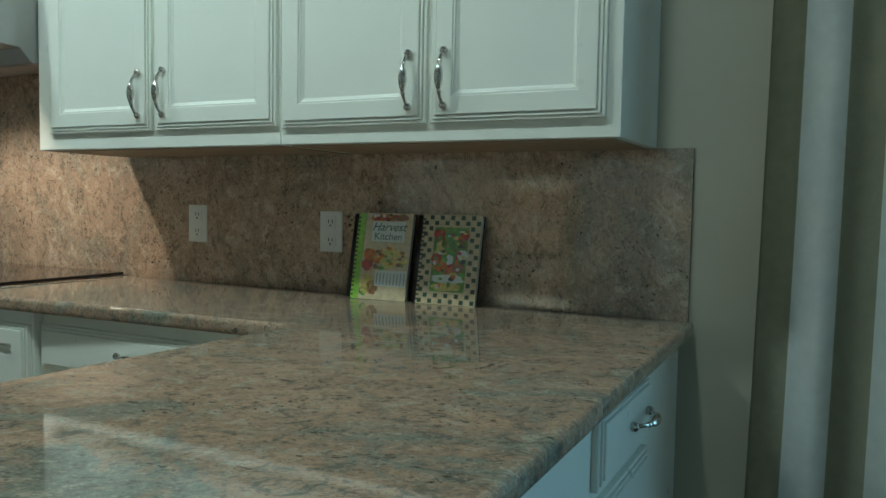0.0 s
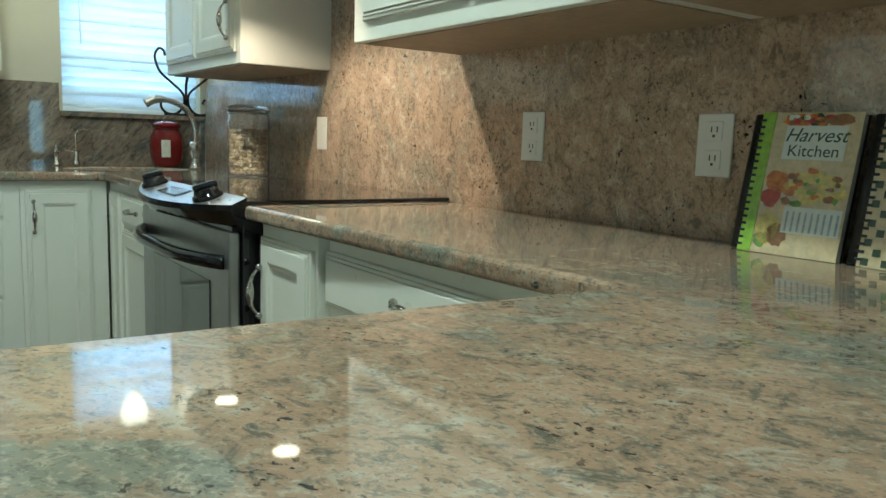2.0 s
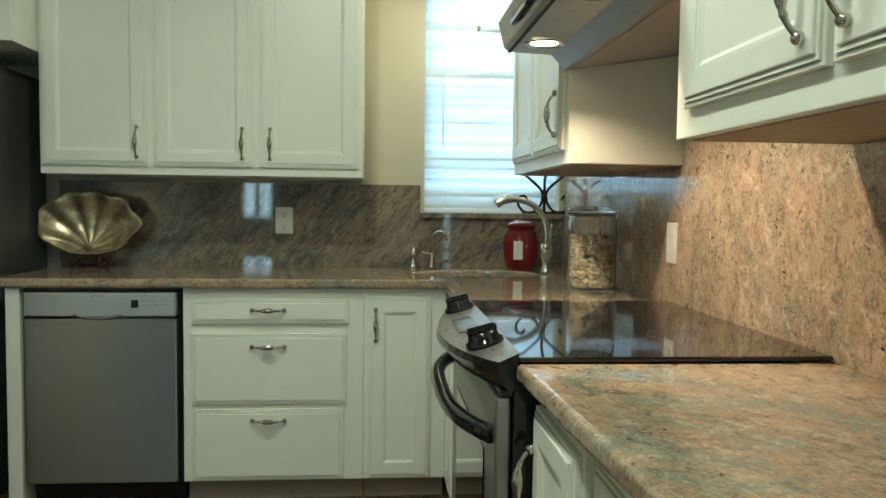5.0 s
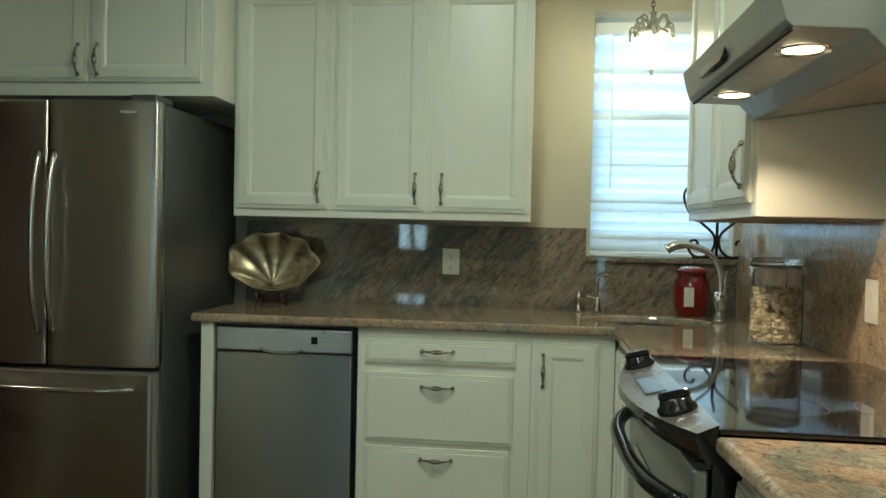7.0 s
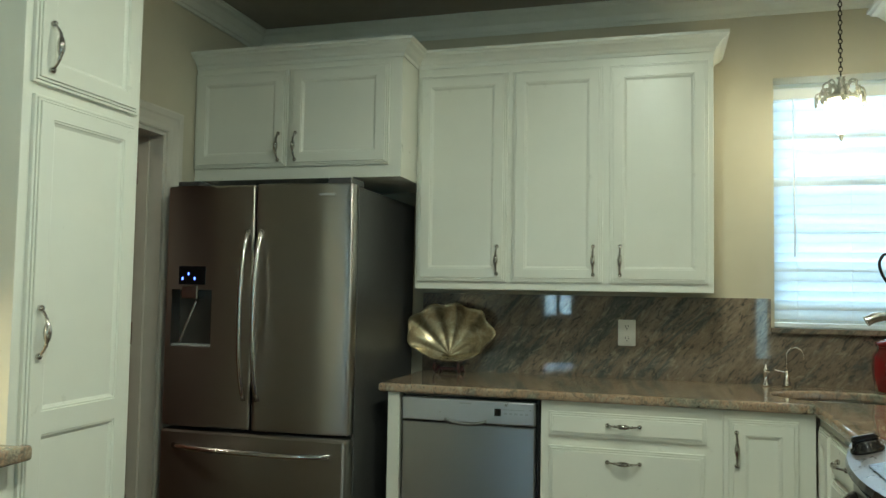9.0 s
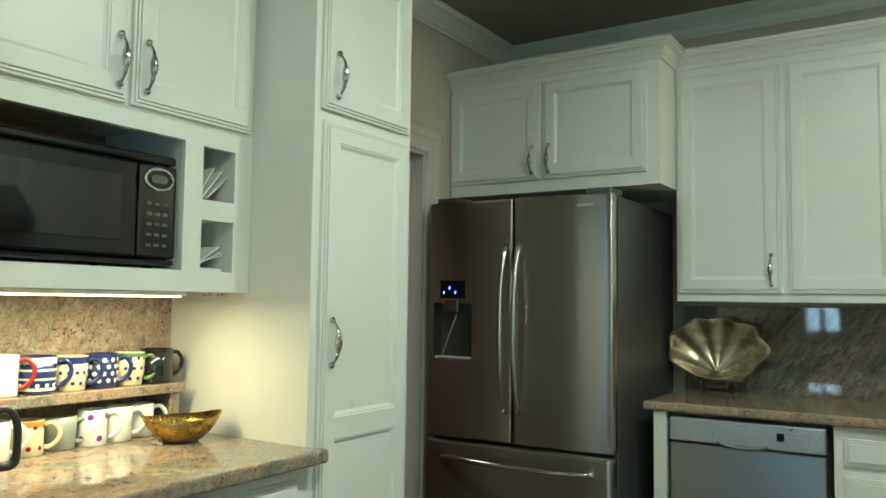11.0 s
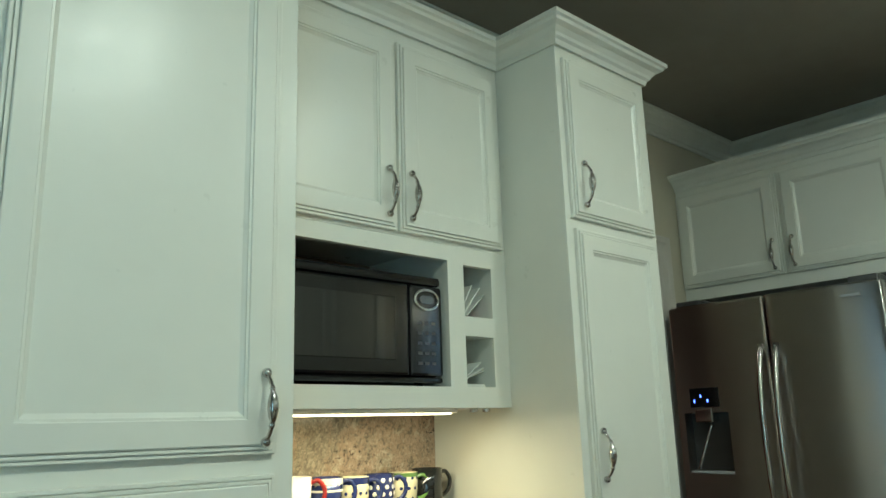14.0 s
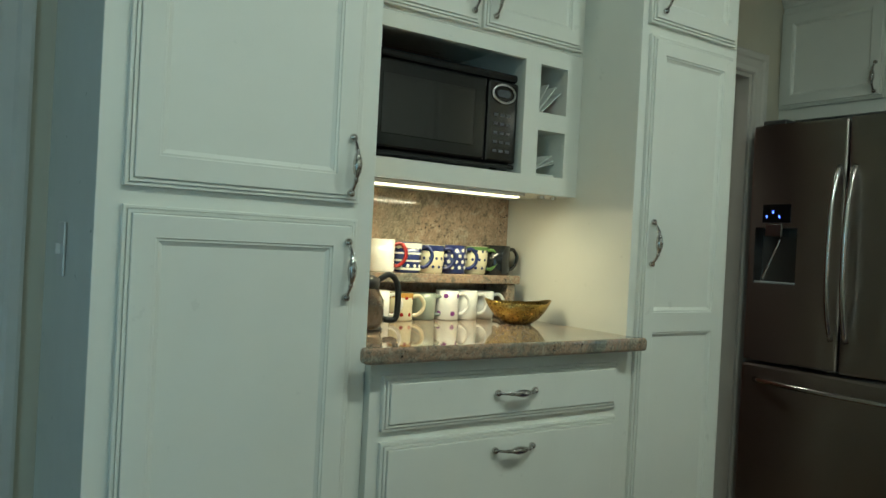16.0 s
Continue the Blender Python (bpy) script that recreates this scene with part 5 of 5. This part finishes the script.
b, c, w, h = book(pose(3.522, -0.088, 0.9147, -12, 0, 3), "comb-bound cookbook with a dark gingham border propped on the worktop")
check = box(-0.0058, 0.0058, -0.0012, 0.0, -0.0058, 0.0058)
cm = bpy.data.meshes.new("gingham_check")
check.to_mesh(cm)
check.free()
for i in range(11):
    for j in range(16):
        if (i < 2 or i > 8 or j < 2 or j > 13) and (i + j) % 2 == 0:
            place("gingham_check", cm, P_DGREEN, c, "", pose(0.020 + 0.0157 * i, 0, 0.009 + 0.0156 * j))
part("picture_ground", box(0.048, 0.150, -0.0008, 0.0, 0.036, 0.216), P_LEAF, c, "green printed picture ground")
for q in ((0.06, 0.195, 0.014, 0.015, P_RED, 21), (0.14, 0.195, 0.012, 0.014, P_RED, 22), (0.10, 0.175, 0.030, 0.030, P_LEAF, 23), (0.075, 0.16, 0.018, 0.022, P_YELLOW, 24), (0.12, 0.17, 0.020, 0.02, P_LEAF, 25), (0.138, 0.140, 0.016, 0.014, P_WHITE, 26), (0.06, 0.125, 0.016, 0.018, P_RED, 27),
          (0.075, 0.105, 0.022, 0.016, P_ORANGE, 28), (0.125, 0.105, 0.022, 0.016, P_BROWN, 29), (0.10, 0.098, 0.016, 0.014, P_ORANGE, 30), (0.10, 0.072, 0.050, 0.014, P_WHITE, 31), (0.10, 0.050, 0.046, 0.012, P_YELLOW, 32), (0.10, 0.125, 0.011, 0.014, P_WHITE, 33)):
    part("picture_patch", blob(q[0], q[1], q[2], q[3], -0.0009, 16, 0.3, q[5]), q[4], c)

for k in range(46):
    mat = (P_LEAF, P_ORANGE, P_BROWN, P_YELLOW, P_RED, P_WHITE, P_DGREEN)[k % 7]
    part("picture_crumb", blob(0.052 + 0.094 * prng.random(), 0.042 + 0.168 * prng.random(), 0.004 + 0.006 * prng.random(), 0.003 + 0.005 * prng.random(), -0.0016, 9, 0.4, k), mat, c)

# ---- coffee corner ----
shelf = thing("mug_shelf", pose(0, 0, 0), "low granite shelf carrying a row of mugs", "shelf")
part("top", box(2.288, 3.104, SOUTH + 0.031, -3.20, 1.032, 1.061, 0.004), GRANITE, shelf)
part("support", box(2.300, 2.335, SOUTH + 0.031, -3.21, 0.9145, 1.0315, 0.003), GRANITE, shelf)
part("support", box(3.06, 3.095, SOUTH + 0.031, -3.21, 0.9145, 1.0315, 0.003), GRANITE, shelf)


def mug(x, y, z, r, h, mat, label, turn=155, bands=(), dots=None, taper=0.9, hmat=None):
    g = thing("mug", pose(x, y, z, 0, 0, turn), label, "mug", "mugs in the coffee corner")
    prof = [(0.0, 0.0), (r * taper, 0.0), (r * (taper + 0.04), 0.004), (r * 0.98, h * 0.45), (r, h), (r - 0.004, h), (r * 0.95 - 0.004, h * 0.45), (r * taper - 0.004, 0.006), (0.0, 0.006)]
    part("cup", lathe(prof, 26), mat, g, "", None, True)
    ear = smooth_path([(r * 0.94, 0, h * 0.84), (r + 0.018, 0, h * 0.88), (r + 0.034, 0, h * 0.66), (r + 0.030, 0, h * 0.38), (r + 0.012, 0, h * 0.2), (r * 0.92, 0, h * 0.2)])
    part("handle", tube(ear, 0.0062, 8), hmat or mat, g, "", None, True)
    for a, b, bm_ in bands:
        part("band", lathe([(r * 0.985 + 0.001, h * a), (r + 0.0015, h * (a + b) / 2), (r + 0.001, h * b)], 26), bm_, g, "painted band", None, True)
    if dots:
        n, rows, q, dm = dots
        d = bmesh.new()
        for i in range(n):
            for j in range(rows):
                s = bmesh.new()
                bmesh.ops.create_uvsphere(s, u_segments=8, v_segments=4, radius=q)
                bmesh.ops.scale(s, vec=(0.25, 1, 1), verts=s.verts[:])
                bmesh.ops.transform(s, matrix=pose(0, 0, 0, 0, 0, 360 / n * (i + 0.5 * (j % 2))) @ Matrix.Translation((r * 0.99, 0, h * (0.22 + 0.6 * j / max(1, rows - 1)))), verts=s.verts[:])
                merge(d, s)
        tagged(part("dots", d, dm, g, "painted dots"), "", "", "", "stuff")
    return g


GLAZE = lambda name, c: plain(name, c, 0.12, 0, 0.05, 30, 0, 0.4)
M_WHITE, M_NAVY, M_CREAM, M_BLACK = GLAZE("white_glaze", (0.76, 0.74, 0.68)), GLAZE("cobalt_glaze", (0.020, 0.030, 0.115)), GLAZE("cream_glaze", (0.66, 0.60, 0.40)), GLAZE("black_glaze", (0.012, 0.013, 0.014))
M_RED, M_SAGE, M_GREEN, M_PURPLE, M_AMBER = GLAZE("red_glaze", (0.28, 0.02, 0.02)), GLAZE("sage_glaze", (0.27, 0.30, 0.24)), GLAZE("green_glaze", (0.12, 0.22, 0.06)), GLAZE("purple_glaze", (0.22, 0.06, 0.24)), GLAZE("amber_glaze", (0.50, 0.26, 0.05))
Y1, Z1 = -3.262, 1.0613
mug(2.705, Y1, Z1, 0.044, 0.094, M_NAVY, "cobalt and white banded mug with cobalt handle", 152, [(0.08, 0.16, M_WHITE), (0.36, 0.42, M_WHITE), (0.60, 0.66, M_WHITE), (0.80, 0.97, M_WHITE)], (12, 2, 0.0055, M_WHITE), 0.95, M_NAVY)
mug(2.615, Y1, Z1, 0.043, 0.090, M_CREAM, "cream mug with cobalt flowers", 150, [(0.78, 0.98, M_NAVY)], (13, 3, 0.0052, M_NAVY), 0.85, M_NAVY)
mug(2.527, Y1, Z1, 0.043, 0.092, M_NAVY, "cobalt mug with pale dots", 150, (), (11, 4, 0.0065, M_WHITE), 0.92)
mug(2.440, Y1, Z1, 0.044, 0.092, M_CREAM, "cream mug with green and blue sprigs", 150, [(0.86, 0.98, M_GREEN)], (12, 3, 0.0050, M_NAVY), 0.82, M_GREEN)
mug(2.352, Y1 + 0.006, Z1, 0.046, 0.098, M_BLACK, "tall black mug with a pale star", 170, (), (1, 1, 0.011, M_WHITE), 0.97)
mug(2.800, Y1 - 0.004, Z1, 0.044, 0.100, M_WHITE, "tall white mug with a red handle", 150, (), None, 0.96, M_RED)
Y2, Z2 = -3.235, 0.9145
mug(2.742, Y2, Z2, 0.042, 0.086, M_CREAM, "cream mug with amber rim and red flowers", 150, [(0.82, 0.99, M_AMBER)], (9, 2, 0.0065, M_RED), 0.97)
mug(2.648, Y2 - 0.01, Z2, 0.041, 0.084, M_SAGE, "mottled sage green mug", 152, (), None, 0.9)
mug(2.566, Y2 + 0.005, Z2, 0.038, 0.094, M_WHITE, "white mug with a purple flower", 158, (), (5, 2, 0.0085, M_PURPLE), 0.97)
mug(2.486, Y2, Z2, 0.038, 0.094, M_WHITE, "plain white mug with a large handle", 156, (), None, 0.95)
mug(2.405, Y2 - 0.015, Z2, 0.037, 0.092, M_WHITE, "slim white mug by the brass bowl", 156, (), None, 0.93)
mug(2.825, Y2 + 0.01, Z2, 0.037, 0.092, M_WHITE, "white mug behind the coffee pot", 140, (), None, 0.95)

# brass bowl with drawn-out lips
bw = thing("brass_bowl", pose(2.395, -3.08, 0.9145, 0, 0, -18), "shiny brass bowl drawn out to two pointed lips", "bowl")
bm, last = bmesh.new(), None
for r, z in ((0.02, 0.0), (0.045, 0.001), (0.07, 0.018), (0.088, 0.042), (0.098, 0.066), (0.096, 0.067), (0.084, 0.044), (0.066, 0.022), (0.04, 0.006), (0.004, 0.005)):
    ring = []
    for k in range(40):
        a = 2 * math.pi * k / 40
        pinch = abs(math.cos(a)) ** 6
        ring.append(bm.verts.new((r * math.cos(a) * (1 + 0.15 * pinch * z / 0.066), r * 0.80 * math.sin(a), z + 0.012 * pinch * z / 0.066)))
    if last:
        for k in range(40):
            bm.faces.new((last[k], last[(k + 1) % 40], ring[(k + 1) % 40], ring[k]))
    last = ring
part("bowl", bm, plain("brass", (0.40, 0.27, 0.075), 0.28, 1.0, 0.15, 40, 0.15), bw, "", None, True)

# coffee pot, half hidden by the tall cabinet
cp = thing("coffee_pot", pose(3.0, -3.03, 0.9145, 0, 0, 165), "glass coffee pot with a black arched handle", "coffee pot")
gl = part("glass_body", lathe([(0.0, 0.004), (0.062, 0.004), (0.072, 0.03), (0.070, 0.08), (0.052, 0.115), (0.050, 0.122)], 28), GLASS, cp, "", None, True)
part("base_ring", lathe([(0.0, 0.0), (0.066, 0.0), (0.070, 0.006), (0.0, 0.007)], 28), P_BLACK, cp)
part("collar", lathe([(0.053, 0.112), (0.056, 0.116), (0.056, 0.138), (0.040, 0.146), (0.0, 0.148)], 28), P_BLACK, cp, "black plastic lid and collar", None, True)
part("handle", tube(smooth_path([(0.05, 0, 0.130), (0.085, 0, 0.150), (0.108, 0, 0.125), (0.112, 0, 0.07), (0.106, 0, 0.030), (0.075, 0, 0.028)]), 0.0085, 10), P_BLACK, cp, "black arched handle", None, True)


# letters in the cubbies
def letter(x, z, tilt, w, h, mat, label, yaw=0):
    e = thing("letter", south(3.108) @ pose(x, -0.28, z, 0, tilt, yaw), label, "letter", "papers in the cubbies")
    part("envelope", box(0, w, -0.055, 0.12, 0, h, 0.0006), mat, e)


letter(0.697, 1.5775, 0, 0.088, 0.006, P_RED, "red-edged envelope lying in the cubby")
for k, (t, q) in enumerate(((-58, 0.105), (-50, 0.110), (-42, 0.098))):
    letter(0.700 + 0.016 * k, 1.585, t, q, 0.003, P_WHITE, "white envelope leaning in the cubby")
letter(0.697, 1.3815, 0, 0.095, 0.010, P_WHITE, "small pile of white papers in the cubby")
for k, (t, q) in enumerate(((-24, 0.105), (-32, 0.10), (-15, 0.10))):
    letter(0.695 + 0.004 * k, 1.394 + 0.005 * k, t, q, 0.003, P_WHITE, "loose white paper in the lower cubby", 4 * k)

# dry sprig on top of the cabinets
sp = thing("dried_sprig", pose(2.45, -3.12, 2.445), "dark dried leaf sprig lying on the cabinet top", "plant")
part("stem", tube(smooth_path([(0.25, 0.0, 0.006), (0.05, 0.03, 0.02), (-0.12, 0.09, 0.03), (-0.20, 0.115, 0.045)]), 0.005, 6), STANDWOOD, sp)
leafm = None
for k in range(9):
    bm = bmesh.new()
    pts = [(0, 0), (0.02, 0.012), (0.05, 0.012), (0.085, 0.0), (0.05, -0.012), (0.02, -0.012)]
    vs = [bm.verts.new((x, y, 0.006 * math.sin(x * 40))) for x, y in pts]
    bm.faces.new(vs)
    bmesh.ops.solidify(bm, geom=bm.faces[:], thickness=0.0012)
    part("leaf", bm, STANDWOOD if k % 3 else P_DGREEN, sp, "", pose(0.2 - 0.05 * k, 0.01 * k, 0.012 + 0.004 * k, 20, -15, 40 * k))
sp2 = thing("dried_sprig", pose(2.02, -2.80, 2.445, 0, 0, 200), "dark pointed leaf over the pantry crown", "plant")
bm = bmesh.new()
bm.faces.new([bm.verts.new(p) for p in ((0.0, 0.0, 0.0), (0.04, 0.016, 0.004), (0.14, 0.0, 0.03), (0.04, -0.016, 0.004))])
bmesh.ops.solidify(bm, geom=bm.faces[:], thickness=0.0015)
part("leaf", bm, P_DGREEN, sp2)

# ---- rug ----
rug = thing("rug", pose(1.375, -0.850, 0.0005), "oriental rug with navy field, wine red border and fringe", "rug")
RX, RY = 1.15, -1.75
R_RED, R_NAVY, R_CREAM = plain("rug_red", (0.20, 0.022, 0.02), 0.95, 0, 0.2, 60, 0.5), plain("rug_navy", (0.025, 0.025, 0.055), 0.95, 0, 0.3, 60, 0.5), plain("rug_cream", (0.36, 0.29, 0.20), 0.95, 0, 0.2, 60, 0.5)
R_WINE = plain("rug_wine", (0.13, 0.035, 0.032), 0.95, 0, 0.35, 60, 0.5)
R_GREEN = plain("rug_olive", (0.26, 0.27, 0.10), 0.95, 0, 0.2, 60, 0.5)
part("base", box(0, RX, RY, 0, 0, 0.007, 0.002), R_RED, rug, "red woven edge")
part("border", box(0.012, RX - 0.012, RY + 0.03, -0.03, 0.0072, 0.0086), R_WINE, rug, "wine red patterned border")
part("field", box(0.075, RX - 0.075, RY + 0.095, -0.095, 0.0088, 0.0102), R_NAVY, rug, "navy field")
motif, motif2 = bmesh.new(), bmesh.new()
rng = random.Random(11)
for k in range(34):
    for side in range(3):
        y = -0.06 - 0.05 * k
        if side == 0 and y > RY + 0.05:
            q, c0 = (0.043, y), motif if k % 2 else motif2
        elif side == 1 and k < 21:
            q, c0 = (0.05 + 0.05 * k, -0.062), motif if k % 2 else motif2
        elif side == 2 and y > RY + 0.12:
            q, c0 = (0.13 + 0.10 * rng.random(), y - 0.06), motif if k % 3 else motif2
        else:
            continue
        c0.faces.new([c0.verts.new((q[0] + a, q[1] + b, 0.0106)) for a, b in ((0.012, -0.006), (0.004, 0.017), (-0.012, 0.006), (-0.004, -0.017))])
tagged(part("motifs", motif, R_CREAM, rug, "cream woven motifs"), "", "", "", "stuff")
tagged(part("motifs", motif2, R_GREEN, rug, "olive woven motifs"), "", "", "", "stuff")
part("medallion", blob(0, 0, 0.11, 0.085, 0, 26, 0.12, 3), R_GREEN, rug, "olive medallion", pose(0.17, -0.26, 0.0106, -90))
part("medallion_heart", blob(0, 0, 0.07, 0.05, 0, 20, 0.12, 4), R_CREAM, rug, "", pose(0.17, -0.26, 0.0112, -90))
fr = bmesh.new()
for k in range(150):
    y = -0.01 - k * (1.73 / 150)
    merge(fr, tube([(0.002, y, 0.004), (-0.03, y + 0.004 * rng.random(), 0.003), (-0.062, y + 0.012 * (rng.random() - 0.5), 0.0025)], 0.0022, 5))
tagged(part("fringe", fr, R_CREAM, rug, "cream cotton fringe"), "", "", "", "stuff")


# Invented fixture that carries the hall's added fill light.
hl = thing("added_hall_lamp", pose(1.5, -4.25, TOP - 0.2), "added unseen round ceiling lamp that brightens the hall", "lamp")
part("base", lathe([(0.15, -0.001), (0.15, -0.020), (0.135, -0.024)], 28), TRIM, hl, "white metal base")
part("diffuser", lathe([(0.135, -0.024), (0.110, -0.030), (0.0, -0.033)], 28), glowing("hall_fill_glow", (1.0, 0.88, 0.70), 1.2), hl, "glowing opal diffuser", None, True)

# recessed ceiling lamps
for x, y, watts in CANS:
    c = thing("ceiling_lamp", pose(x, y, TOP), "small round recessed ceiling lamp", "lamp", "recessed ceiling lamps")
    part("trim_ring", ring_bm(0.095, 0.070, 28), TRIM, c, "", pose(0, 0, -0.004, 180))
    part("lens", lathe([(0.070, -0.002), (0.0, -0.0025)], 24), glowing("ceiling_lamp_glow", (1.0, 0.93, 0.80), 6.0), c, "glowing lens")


# ---- floor ----
def floor_boards():
    base = tagged(new("floor"), "oak strip floor, boards running beside the cabinets", "floor", "", "structure")
    meshes = [bpy.data.meshes.new("board") for _ in range(3)]
    for me, L in zip(meshes, (0.9, 1.2, 1.5)):
        bm = box(0.0006, L - 0.0006, 0.0006, 0.0824, -0.0115, 0.0, 0.0008)
        bm.to_mesh(me)
        bm.free()
        me.materials.append(FLOORWOOD)
    rng = random.Random(4)
    y = SOUTH
    rest = bmesh.new()
    while y < 0.0:
        x = 0.15 + rng.random() * 0.75
        box(0.0, x - 0.0006, y + 0.0006, y + 0.0824, -0.0115, 0.0, 0, rest)
        while x < EAST:
            k = rng.randrange(3)
            L = (0.9, 1.2, 1.5)[k]
            if x < 3.2:
                place("board", meshes[k], FLOORWOOD, base, "", pose(x, y, 0))
            else:
                box(x + 0.0006, min(x + L, EAST) - 0.0006, y + 0.0006, y + 0.0824, -0.0115, 0.0, 0, rest)
            x += L
        y += 0.083
    tagged(part("boards", rest, FLOORWOOD, base), "", "", "", "stuff")


floor_boards()
